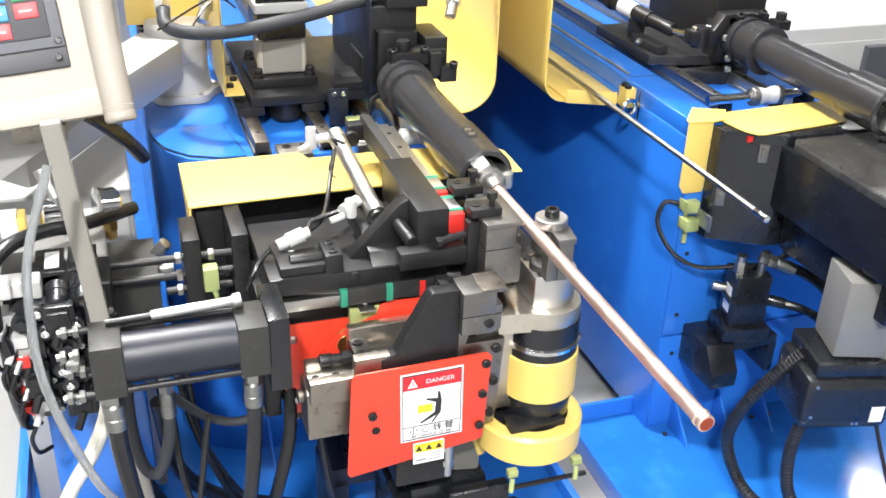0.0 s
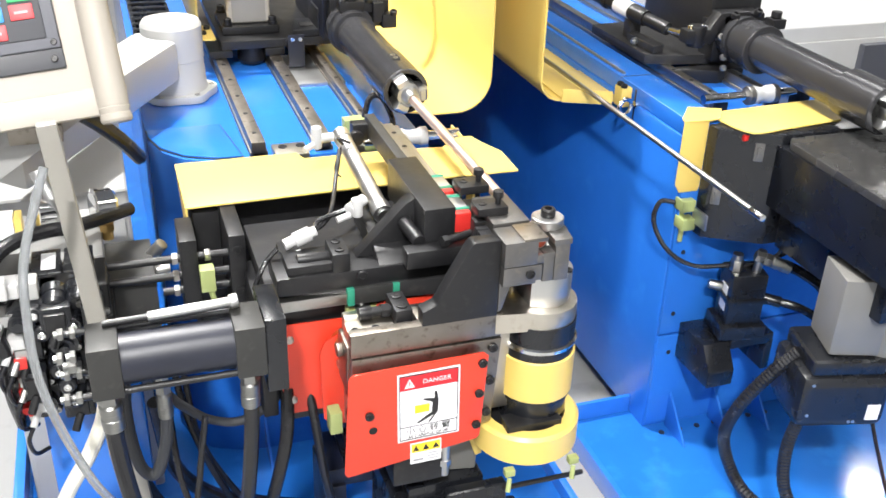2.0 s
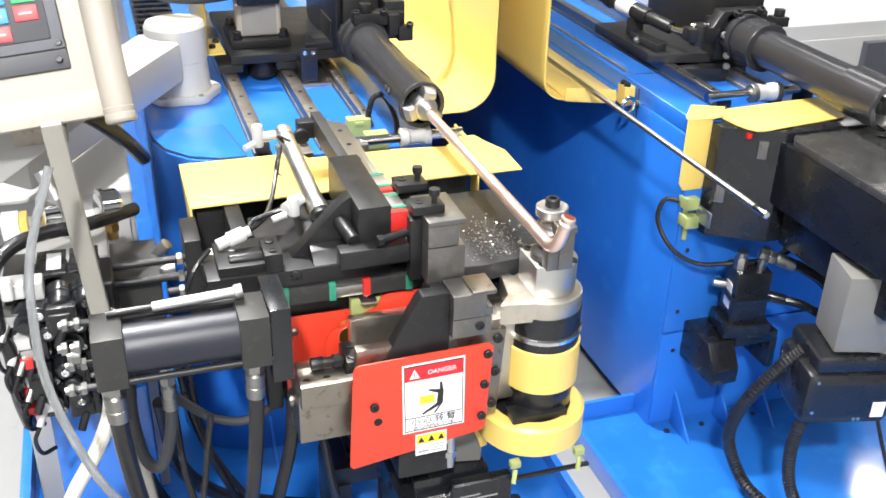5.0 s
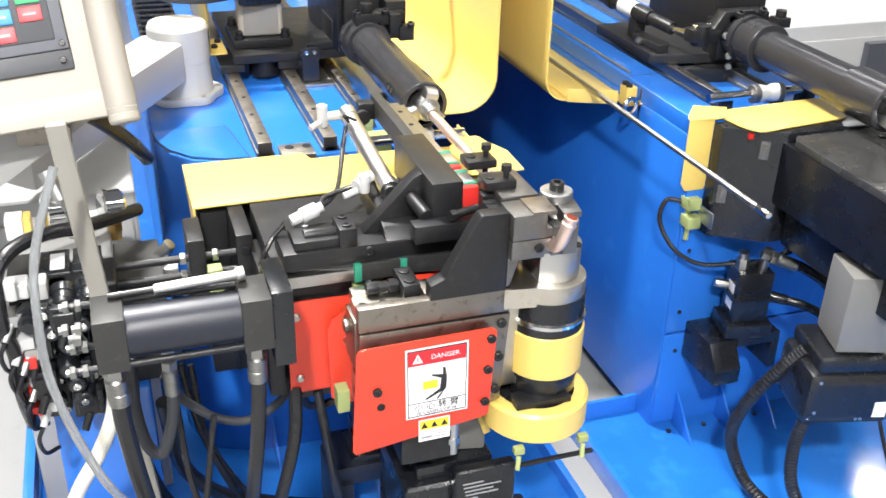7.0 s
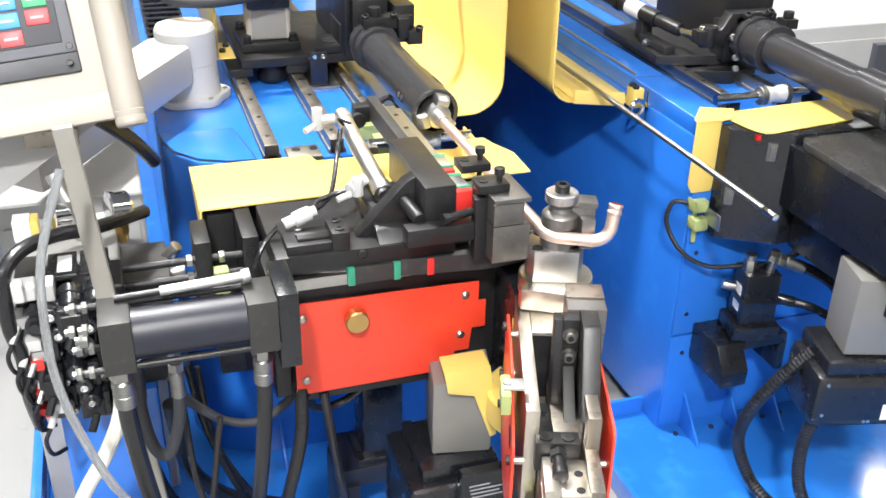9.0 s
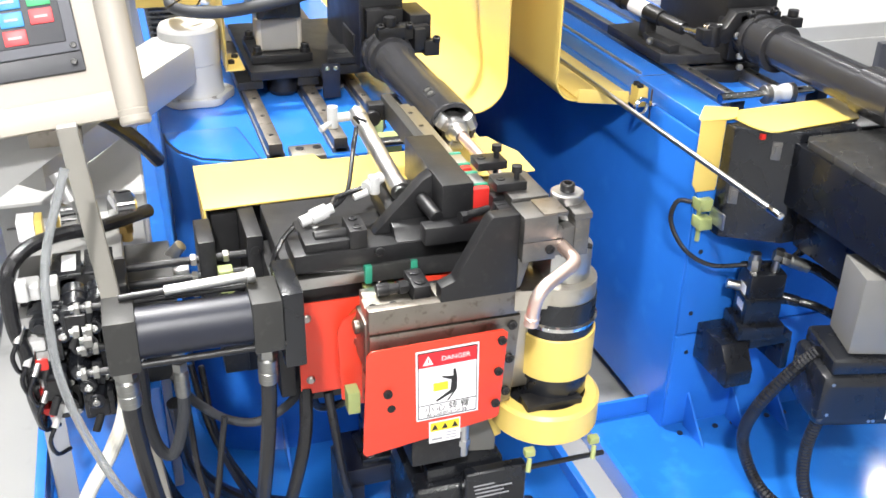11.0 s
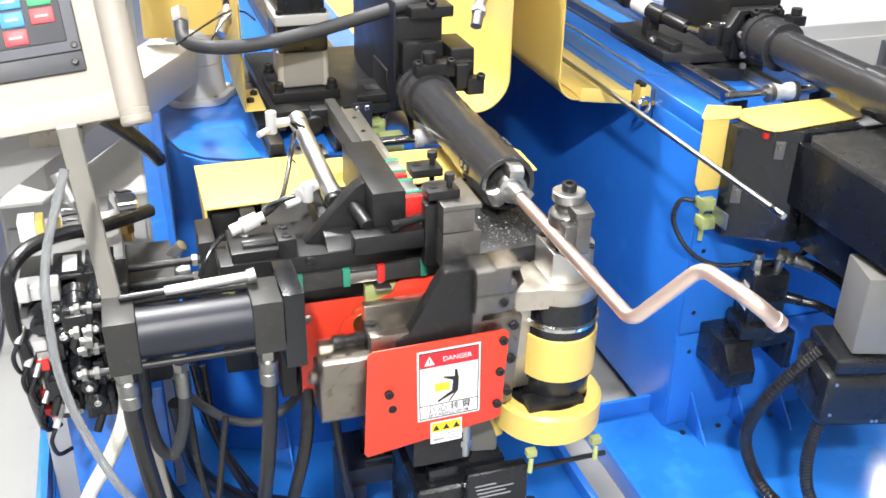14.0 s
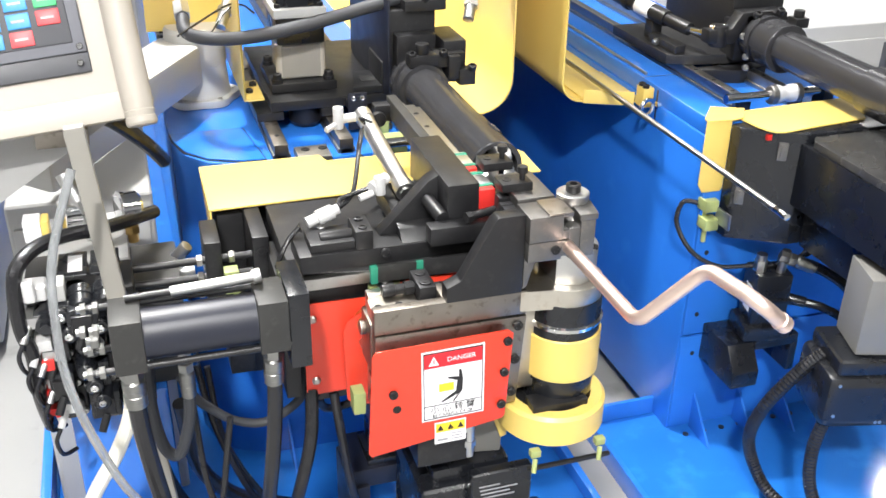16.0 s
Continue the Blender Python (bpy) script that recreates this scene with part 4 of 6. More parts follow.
part("air_hose", pipe([(-0.28, 0.20, 0.985), (-0.32, 0.20, 0.975), (-0.35, 0.19, 0.97), (-0.362, 0.168, 0.966)], 0.0045, 8), RUBBER, PRS)
part("air_hose", pipe([(-0.43, 0.155, 0.944), (-0.45, 0.15, 0.925), (-0.465, 0.14, 0.905), (-0.475, 0.14, 0.88)], 0.0045, 8), RUBBER, PRS)
part("pressure_die", merged(box(-0.095, -0.0415, 0.004, 0.112, 0.9735, 1.0115, 0.0015), box(-0.095, -0.030, 0.004, 0.112, 1.0118, 1.0205, 0.0015), box(-0.095, -0.030, 0.004, 0.112, 0.905, 0.972, 0.0015)), DARKSTEEL, PRS, "short worn steel pressure die")
part("die_bracket", merged(box(-0.112, -0.058, 0.032, 0.073, 1.021, 1.036, 0.002)), BLACK, PRS)
part("die_bracket", merged(box(-0.112, -0.058, 0.122, 0.166, 1.021, 1.036, 0.002)), BLACK, PRS)
for y in (0.047, 0.142):
    part("clamp_bolt", merged(cyl((-0.072, y, 1.0), (-0.072, y, 1.055), 0.005, 12), lathe((-0.072, y, 1.03), (-0.072, y, 2), [(0, 0), (0, 0.009), (0.006, 0.009), (0.0065, 0.005), (0.018, 0.005), (0.019, 0.009), (0.030, 0.009), (0.031, 0.005), (0.031, 0)], 16)), BLACK, PRS)
    part("bracket_screw", screw((-0.098, y + 0.006, 1.036), (0, 0, 1), 0.008, 0.002), BLACK, PRS)
part("side_arm", box(-0.235, -0.118, 0.030, 0.061, 0.940, 0.972, 0.003), BLACK, PRS, "black lever bar")
part("side_post", box(-0.116, -0.096, 0.035, 0.058, 0.90, 1.012, 0.002), BLACK, PRS)
part("lever_pin", merged(cyl((-0.215, 0.12, 0.985), (-0.205, 0.06, 0.975), 0.012, 18, bev=0.002), cyl((-0.218, 0.14, 0.99), (-0.215, 0.12, 0.985), 0.006, 12)), BLACK, PRS)
part("lever_screw", merged(cyl((-0.118, 0.05, 0.985), (-0.165, 0.035, 0.985), 0.007, 14), cyl((-0.165, 0.035, 0.985), (-0.175, 0.032, 0.985), 0.010, 6)), BLACK, PRS)
part("runner_block", merged(box(-0.325, -0.235, 0.072, 0.10, 0.862, 0.893, 0.002)), CASTGREY, PRS)
part("runner_block", merged(box(-0.185, -0.10, 0.072, 0.10, 0.862, 0.893, 0.002)), CASTGREY, PRS)
for x in (-0.327, -0.247, -0.187, -0.112):
    part("runner_seal", box(x, x + 0.012, 0.0705, 0.10, 0.861, 0.8935, 0.001), TEAL if x != -0.187 else REDSEAL, PRS)
part("rail_end", merged(box(-0.21, -0.15, 0.50, 0.53, 0.985, 1.02, 0.003), cyl((-0.205, 0.485, 0.995), (-0.205, 0.50, 0.995), 0.016, 18, bev=0.003)), BLACK, PRS)
part("red_tag", box(-0.165, -0.145, 0.074, 0.079, 0.927, 0.942, 0.001), REDSEAL, PRS)

# ---- feed carriage with its chuck, drawn with the jaws' nose at y = 0.608 ----
CAR = thing("feed_carriage", (-0.15, 1.5, 0.905), "black feed carriage with servo motor, yellow bracket and tube chuck", "machine carriage")
part("base_plate", box(-0.365, 0.02, 1.47, 1.95, 0.928, 0.952, 0.003), BLACK, CAR)
part("bearing_foot", box(-0.40, -0.335, 1.47, 1.62, 0.906, 0.927, 0.003), BLACK, CAR)
part("bearing_foot", box(-0.245, -0.19, 1.47, 1.62, 0.906, 0.927, 0.003), BLACK, CAR)
part("front_tab", box(-0.187, -0.141, 1.430, 1.438, 0.880, 0.972, 0.002), NAVY, CAR, "dark blue tab with two bright screws")
part("tab_foot", box(-0.187, -0.141, 1.4382, 1.472, 0.930, 0.948, 0.002), NAVY, CAR)
for px in (-0.175, -0.153):
    part("tab_screw", screw((px, 1.430, 0.960), (0, -1, 0), 0.006, 0.004), CHROME, CAR)
part("pinion_guard", lathe((-0.275, 1.53, 0.875), (-0.275, 1.53, 2), [(0, 0), (0, 0.034), (0.01, 0.04), (0.052, 0.04), (0.052, 0)], 28), BLACK, CAR)
part("motor_flange", box(-0.352, -0.192, 1.53, 1.72, 0.953, 0.975, 0.003), BLACK, CAR)
for x in (-0.335, -0.209):
    for y in (1.548, 1.70):
        part("flange_bolt", merged(cyl((x, y, 0.975), (x, y, 0.984), 0.014, 18), screw((x, y, 0.984), (0, 0, 1), 0.011, 0.013)), BLACK, CAR)
part("gear_housing", box(-0.323, -0.221, 1.56, 1.70, 0.976, 1.062, 0.010, 3), MOTORBEIGE, CAR, "grey cast gear housing")
part("motor_body", merged(box(-0.330, -0.214, 1.55, 1.705, 1.063, 1.14, 0.008, 3), box(-0.326, -0.218, 1.556, 1.70, 1.14, 1.42, 0.008, 3)), BLACKP, CAR, "black servo motor")
part("motor_collar", box(-0.336, -0.208, 1.545, 1.71, 1.128, 1.152, 0.005, 3), LGREY, CAR)
for x in (-0.322, -0.222):
    part("collar_bolt", screw((x, 1.562, 1.152), (0, 0, 1), 0.009, 0.010), BLACK, CAR)
    part("gear_column", cyl((x, 1.572, 0.978), (x, 1.572, 1.062), 0.011, 16), BEIGE, CAR)
part("yellow_bracket", moved(merged(box(-0.420, -0.372, 1.455, 1.60, 0.9525, 0.957, 0.001), box(-0.420, -0.415, 1.455, 1.95, 0.9525, 1.50, 0.0015),
                              prism([(1.455, 0.957), (1.52, 0.957), (1.455, 1.20)], "x", -0.4195, -0.4155, 0.0005)), Matrix.Translation((-0.004, 0.035, 0))), YELLOW, CAR, "folded yellow sheet bracket")
part("side_shield", merged(box(-0.62, -0.425, 1.80, 1.804, 1.05, 1.36, 0.001)), YELLOW, CAR)
for x, y in ((-0.404, 1.545), (-0.389, 1.595)):
    part("bracket_bolt", screw((x, y, 0.957), (0, 0, 1), 0.009, 0.009), BLACK, CAR)
part("angle_block", merged(prism([(-0.165, 1.475), (-0.075, 1.475), (-0.075, 1.60), (-0.135, 1.60)], "z", 0.953, 0.972, 0.002), box(-0.095, -0.075, 1.475, 1.60, 0.972, 1.03, 0.002)), BLACK, CAR)
part("recess", box(-0.135, -0.10, 1.51, 1.55, 0.9722, 0.9735, 0), HOLE_SHADE, CAR)
part("spindle_housing", merged(box(-0.085, 0.03, 1.44, 1.85, 0.953, 1.16, 0.005), box(-0.075, 0.02, 1.40, 1.44, 0.97, 1.11, 0.004)), BLACK, CAR, "black spindle housing")
part("side_plate", box(-0.090, -0.0852, 1.42, 1.80, 0.955, 1.20, 0.001), NAVY, CAR)
part("top_block", merged(box(-0.05, 0.05, 1.42, 1.52, 1.16, 1.185, 0.003), box(0.03, 0.085, 1.37, 1.50, 1.0, 1.10, 0.004), box(0.03, 0.06, 1.33, 1.38, 1.02, 1.075, 0.004)), BLACK, CAR)
for p in ((0.065, 1.365, 1.06), (0.065, 1.365, 1.03), (0.0, 1.43, 1.185), (-0.03, 1.36, 1.06)):
    part("cap_screw", merged(screw(p, (0, -0.4, 1), 0.012, 0.014), cyl(p, (p[0], p[1], p[2] - 0.02), 0.008, 10)), BLACK, CAR)
part("collar_lug", merged(box(-0.062, 0.006, 1.335, 1.375, 1.052, 1.080, 0.004), cyl((-0.028, 1.355, 1.080), (-0.028, 1.355, 1.104), 0.016, 20, bev=0.002), box(0.0065, 0.075, 1.345, 1.40, 1.045, 1.078, 0.004), box(0.055, 0.095, 1.325, 1.36, 1.005, 1.044, 0.004)), BLACK, CAR, "black collar clamp with a cap screw")
for px in (-0.055, 0.02, 0.085):
    part("cap_screw", screw((px, 1.325 if px > 0.05 else 1.345, 1.045 if px > 0.05 else 1.078), (0, -0.3, 1), 0.010, 0.010), BLACK, CAR)
BACK = Matrix.Translation((0, 0.02, 0.03))
part("feed_hose", moved(pipe([(-0.54, 1.56, 1.11), (-0.538, 1.515, 1.086), (-0.493, 1.457, 1.084), (-0.402, 1.457, 1.081), (-0.267, 1.457, 1.101), (-0.128, 1.457, 1.132), (-0.03, 1.457, 1.155), (0.03, 1.50, 1.16)], 0.0155, 14), BACK), RUBBERG, CAR, "thick grey rubber hose")
part("hose_end", moved(cyl((-0.54, 1.56, 1.11), (-0.54, 1.60, 1.13), 0.020, 6, bev=0.002), BACK), ALU, CAR)
for x, y, z in ((-0.455, 1.60, 1.105), (0.14, 1.52, 1.105)):
    part("hose_fitting", merged(cyl((x, y, z), (x + 0.03, y + 0.05, z + 0.05), 0.014, 16, bev=0.002), cyl((x + 0.015, y + 0.025, z + 0.025), (x + 0.021, y + 0.035, z + 0.035), 0.019, 6)), ALU, CAR)
    part("branch_hose", pipe([(x + 0.03, y + 0.05, z + 0.05), (x + 0.055, y + 0.09, z + 0.11), (x + 0.10, y + 0.12, z + 0.16), (x + 0.2, y + 0.14, z + 0.2)], 0.015, 12), RUBBER, CAR)
part("cable_ties", moved(merged(pipe([(-0.50, 1.50, 1.06), (-0.44, 1.58, 1.11), (-0.40, 1.60, 1.12), (-0.37, 1.59, 1.10)], 0.0025, 6), pipe([(-0.56, 1.47, 1.09), (-0.46, 1.56, 1.12), (-0.42, 1.58, 1.13)], 0.0025, 6)), BACK), RUBBER, CAR)
TX, TZ = -0.028, 1.0
CH0 = (TX, 1.0, TZ)


def barrel_mesh(front, back, x, z, seam, r_tube, r_sleeve):
    L = back - front
    return lathe_open((x, front, z), (x, back, z), [(0.10, 0.001), (0.10, 0.036), (0.0, 0.043), (0.0, r_sleeve - 0.002), (0.003, r_sleeve), (seam, r_sleeve), (seam + 0.004, r_tube),
                                                    (L - 0.09, r_tube), (L - 0.09, 0.059), (L - 0.05, 0.059), (L - 0.05, 0.065), (L - 0.03, 0.065), (L - 0.03, 0.060), (L, 0.060), (L, 0.001)], 48)


def chuck(parent, front, back, x, z, seam=0.175, r_tube=0.0505, r_sleeve=0.0535):
    ch = part("chuck_barrel", barrel_mesh(front, back, x, z, seam, r_tube, r_sleeve), BARREL, parent, "long black chuck barrel", origin=(x, front + 0.3, z))
    part("inner_collet", lathe_open((x, front - 0.012, z), (x, front + 0.1, z), [(0.0, 0.0135), (0.0, 0.024), (0.02, 0.029), (0.1, 0.029), (0.1, 0.0135), (0.0, 0.0135)], 32), CASTGREY, ch)
    part("nose", lathe_open((x, front - 0.062, z), (x, front + 0.02, z), [(0, 0.0125), (0, 0.0145), (0.034, 0.020), (0.036, 0.027), (0.08, 0.027), (0.08, 0.0125), (0.0, 0.0125)], 28), ALU, ch)
    for k in range(3):
        a = radians(90 + 120 * k)
        m = Matrix.Translation((x, front, z)) @ Matrix.Rotation(a, 4, "Y")
        jaw = part("jaw", moved(merged(prism([(-0.032, 0.026), (-0.022, 0.020), (0.030, 0.020), (0.030, 0.043), (-0.020, 0.046), (-0.032, 0.038)], "x", -0.014, 0.014, 0.0015)), m), ALU, ch, "bright steel chuck jaw")
        slot = part("slot", moved(merged(cyl((0, 0.03, 0.0525), (0, 0.03, 0.0545), 0.0105, 18), box(-0.0105, 0.0105, 0.03, 0.06, 0.0525, 0.0545, 0), cyl((0, 0.06, 0.0525), (0, 0.06, 0.0545), 0.0105, 18)),
                                  Matrix.Translation((x, front + 0.05, z)) @ Matrix.Rotation(a + 0.5, 4, "Y")), HOLE_SHADE, ch)
        part("slot_pin", moved(merged(*[lathe((0, q, 0.053), (0, q, 1), [(0, 0), (0, 0.006), (0.003, 0.006), (0.003, 0.003), (0.001, 0.003)], 14) for q in (0.034, 0.056)]),
                               Matrix.Translation((x, front + 0.05, z)) @ Matrix.Rotation(a + 0.5, 4, "Y")), STEEL, ch)
        part("set_screw", moved(cyl((0, 0, 0.064), (0, 0, 0.0658), 0.006, 14), Matrix.Translation((x, back - 0.04, z)) @ Matrix.Rotation(a, 4, "Y")), HOLE_SHADE, ch)
    return ch


CHUCK = chuck(CAR, 0.690, 1.255, TX, TZ)

# ---- copper tube in rigid lengths and elbow slices ----
RB, RT = 0.030, 0.0108
TH = [radians(83.8), radians(62.2), radians(67.1)]
ROLL = [0.0, radians(-76.2), radians(-76.2 + 170.0)]
ROLL_END = radians(-76.2 + 170.0 - 57.5)
tn = [RB * math.tan(a / 2) for a in TH]
U1 = 0.065 - tn[0]
U2 = U1 + RB * TH[0] + 0.099 - tn[0] - tn[1]
U3 = U2 + RB * TH[1] + 0.133 - tn[1] - tn[2]
US = [U1, U2, U3]
UJ = 0.685
NS = 16
TUBE = thing("copper_tube", (TX, 0, TZ), "bare copper tube with a beaded end, bent in three places", "tube")


def tube_piece(name, length, first=False):
    seg = 28
    lap = 0.00065
    if first:
        prof = [(length, 0.001), (length, 0.0102), (length - 0.001, RT + 0.0012), (length - 0.003, RT + 0.0016), (length - 0.006, RT + 0.0002), (length - 0.010, RT + 0.0002), (length - 0.012, RT + 0.0018), (length - 0.016, RT + 0.0018), (length - 0.018, RT), (0, RT), (0, 0.001)]
    else:
        prof = [(-lap, 0.002), (-lap, RT), (length + lap, RT), (length + lap, 0.002)]
    bm = lathe((0, 0, 0), (0, -1, 0), prof[::-1] if first else prof, seg)
    ob = part(name, bm, COPPER, None)
    ob.parent = TUBE
    if first:
        # closed plug whose dark red end paints the shade within the bore
        part("bore", lathe((0, -length + 0.03, 0), (0, -length - 0.0004, 0), [(0, 0), (0, 0.0094), (0.0304, 0.0094), (0.0304, 0)], 24), COPPER_SHADE, None).parent = ob
    return ob


PIECES = []          # (object, inner end u, length, bend index or -1, slice)


def add_piece(name, u0, u1, bend=-1, k=0, first=False):
    PIECES.append((tube_piece(name, u1 - u0, first), u1, u1 - u0, bend, k))


add_piece("tube_end", 0.0, U1, first=True)
for bi in range(3):
    step = RB * TH[bi] / NS
    for k in range(NS):
        add_piece("elbow_slice", US[bi] + step * k, US[bi] + step * (k + 1), bi, k)
    nxt = US[bi + 1] if bi < 2 else UJ + 0.06
    add_piece("straight_length", US[bi] + RB * TH[bi], nxt)


def tube_frame(u, ut, betas, roll, half=0.0):
    """The pose, in the tube's space, of the point u from the free end; ut is the point at the die's tangent."""
    m = Matrix.Translation((0, 0, 0)) @ Matrix.Rotation(roll, 4, "Y")
    at = UJ + 0.06
    m = Matrix.Translation((0, at - ut, 0)) @ Matrix.Rotation(roll, 4, "Y")
    for bi in (2, 1, 0):
        lo, hi = US[bi], US[bi] + RB * betas[bi]
        if u >= hi:
            break
        m = m @ Matrix.Translation((0, -(at - hi), 0))
        at = hi
        ang = (hi - max(u, lo)) / RB
        if ang > 0:
            turn = Matrix.Translation((RB, 0, 0)) @ Matrix.Rotation(ang, 4, "Z") @ Matrix.Translation((-RB, 0, 0))
            q = Matrix.Rotation(-ROLL[bi], 4, "Y")
            m = m @ q @ turn @ q.inverted()
            at -= ang * RB
        if u >= lo:
            return m
    return m @ Matrix.Translation((0, -(at - u), 0))


# ---- time tables ----
def table(rows):
    def value(t):
        if t <= rows[0][0]:
            return rows[0][1]
        for (a, va), (b, vb) in zip(rows, rows[1:]):
            if t <= b:
                return va + (vb - va) * (t - a) / (b - a)
        return rows[-1][1]
    return value


lift = table([(0, 0), (4.6, 0), (5.2, 0.022), (5.8, 0.0445), (16, 0.0445)])
swing = table([(0, 0), (2.0, 0), (2.1, 31), (2.2, 67), (2.3, 90), (2.4, 94), (3.8, 94), (3.9, 90), (4.0, 68), (4.1, 40), (4.2, 18), (4.35, 3), (4.45, 0), (7.9, 0), (8.0, 29), (8.1, 62), (8.2, 71),
               (9.6, 71), (9.8, 45), (10.0, 12), (10.15, 0), (11.4, 0), (11.5, 28), (11.6, 63), (11.7, 72), (13.1, 72), (13.2, 66), (13.3, 38), (13.4, 10), (13.5, 0), (16, 0)])
TURN1, TURN2, TURN3 = 94.0, 71.0, 72.0
clamp = table([(0, 0.8), (0.7, 0.8), (0.85, 0.7), (0.95, 0.45), (1.05, 0.12), (1.15, 0), (2.6, 0), (2.7, 0.15), (2.8, 0.5), (2.9, 0.85), (3.0, 1), (6.6, 1), (6.7, 0.8), (6.8, 0.45), (6.9, 0.1), (7.0, 0),
               (8.4, 0), (8.5, 0.12), (8.6, 0.65), (8.7, 1), (10.5, 1), (10.8, 0.4), (11.0, 0), (12.0, 0), (12.1, 0.35), (12.2, 0.8), (12.3, 1), (13.9, 1), (14.0, 0.85), (14.1, 0.4), (14.2, 0), (16, 0)])
press = table([(0, -0.018), (0.9, -0.018), (1.1, 0), (2.65, 0), (2.75, -0.03), (2.9, -0.09), (3.0, -0.12), (6.6, -0.12), (6.75, -0.06), (6.9, 0), (8.55, 0), (8.75, -0.022), (10.5, -0.022), (11.0, 0), (12.0, 0), (12.1, -0.04), (12.25, -0.12),
               (15.3, -0.12), (15.45, -0.04), (15.55, 0), (16, 0)])
UE1, UE2, UE3 = U1 + RB * TH[0], U2 + RB * TH[1], U3 + RB * TH[2]
feed_rows = [(0, 0.534), (0.1, 0.523), (0.2, 0.458), (0.3, 0.361), (0.4, 0.241), (0.5, 0.146), (0.6, 0.090), (0.7, 0.065), (0.85, U1), (4.0, UE1), (4.2, UE1 + 0.012), (4.5, U2 - 0.006), (4.7, U2),
             (9.6, UE2), (10.0, UE2 + 0.02), (10.6, U3 - 0.015), (10.8, U3), (13.2, UE3), (13.3, UE3 + 0.06), (13.4, UE3 + 0.14), (13.5, UE3 + 0.215), (13.6, UE3 + 0.258), (13.7, UE3 + 0.272), (16, UE3 + 0.276)]
feed_free = table(feed_rows)
roll_free = table([(0, 0), (3.85, 0), (4.0, ROLL[1] * 0.25), (4.1, ROLL[1] * 0.52), (4.2, ROLL[1] * 0.8), (4.35, ROLL[1]), (9.6, ROLL[1]), (9.9, ROLL[1] + 0.7), (10.3, ROLL[1] + 2.4), (10.6, ROLL[2]), (13.2, ROLL[2]), (13.3, ROLL[2] - 0.30), (13.4, ROLL[2] - 0.58), (13.5, ROLL[2] - 0.82), (13.6, ROLL[2] - 0.96), (13.7, ROLL_END), (16, ROLL_END)])
chuck_back = table([(0, 0), (14.6, 0), (14.9, 0.09), (16, 0.086)])
# how far the carriage runs ahead of its sliding chuck
ahead = table([(0, 0.111), (0.5, 0.10), (1.0, 0.13), (1.5, 0.138), (2.0, 0.137), (2.5, 0.127), (3.5, 0.135), (3.9, 0.16), (4.0, 0.185), (4.2, 0.172), (6.5, 0.155), (7.5, 0.155), (8.5, 0.145), (9.0, 0.14), (11.5, 0.164), (13.2, 0.168), (14.0, 0.166), (16, 0.166)])


def bends(t):
    b1 = TH[0] if t > 3 else TH[0] * min(1, swing(t) / TURN1)
    b2 = 0 if t < 7.5 else (TH[1] if t > 8.3 else TH[1] * min(1, swing(t) / TURN2))
    b3 = 0 if t < 11.2 else (TH[2] if t > 12 else TH[2] * min(1, swing(t) / TURN3))
    return b1, b2, b3


def feed(t):
    b1, b2, b3 = bends(t)
    if 0.85 < t < 4.0:
        return U1 + RB * b1
    if 4.7 < t < 9.6:
        return U2 + RB * b2
    if 10.8 < t < 13.2:
        return U3 + RB * b3
    return feed_free(t)

# ---- right bender ----
RBED = thing("machine_bed", (1.0, 1.6, 0.0), "blue enamelled bed of the neighbouring tube bender", "machine")
part("bed_body", prism([(0.60, 0.525), (1.13, 0.525), (1.13, 4.2), (0.60, 4.2)], "z", 0.05, 0.90, 0.008), BLUE, RBED)
part("bed_ledge", box(0.605, 0.70, 0.5165, 4.2, 0.899, 0.9425, 0.005), BLUE, RBED)
part("front_panel", box(0.603, 1.12, 0.515, 0.5245, 0.36, 0.86, 0.002), BLUE, RBED, "flat blue front panel")
part("lower_panel", box(0.603, 1.12, 0.515, 0.5245, 0.07, 0.352, 0.002), BLUE, RBED)
for x, z in ((0.635, 0.60), (0.635, 0.42), (1.12, 0.60), (0.64, 0.30)):
    part("panel_screw", screw((x, 0.515, z), (0, -1, 0), 0.006, 0.002), NAVY, RBED)
part("base_tray", box(0.42, 2.1, -0.9, 0.60, 0.0, 0.055, 0.003), TRAYBLUE, RBED, "blue floor tray")
part("tray_lip", box(0.40, 0.60, 0.6005, 0.612, 0.0, 0.105, 0.002), BLUE, RBED)
part("tray_lip", box(0.405, 0.4195, -0.9, 0.60, 0.0, 0.065, 0.002), BLUE, RBED)
for x in (0.665, 0.80, 0.93):
    part("rib", prism([(0.515, 0.055), (0.41, 0.055), (0.515, 0.165)], "x", x, x + 0.006, 0.0005), BLUE, RBED, "triangular blue rib")
for k in range(7):
    part("tray_bolt", cyl((0.64 + 0.055 * k, 0.485, 0.055), (0.64 + 0.055 * k, 0.485, 0.058), 0.008, 14), NAVY, RBED)
for x0, x1 in ((0.772, 0.800), (0.925, 0.953)):
    part("guide_rail", merged(box(x0, x1, 0.69, 3.6, 0.899, 0.936, 0.003), box(x0 - 0.006, x1 + 0.006, 0.70, 3.6, 0.899, 0.910, 0.002)), STEEL, RBED)
    for k in range(5):
        part("rail_screw", screw(((x0 + x1) / 2, 0.73 + 0.09 * k, 0.936), (0, 0, 1), 0.0055, 0.001), BLACK, RBED)
    part("rail_stop", box(x0 + 0.002, x1 + 0.008, 0.675, 0.689, 0.899, 0.93, 0.002), BLACK, RBED)
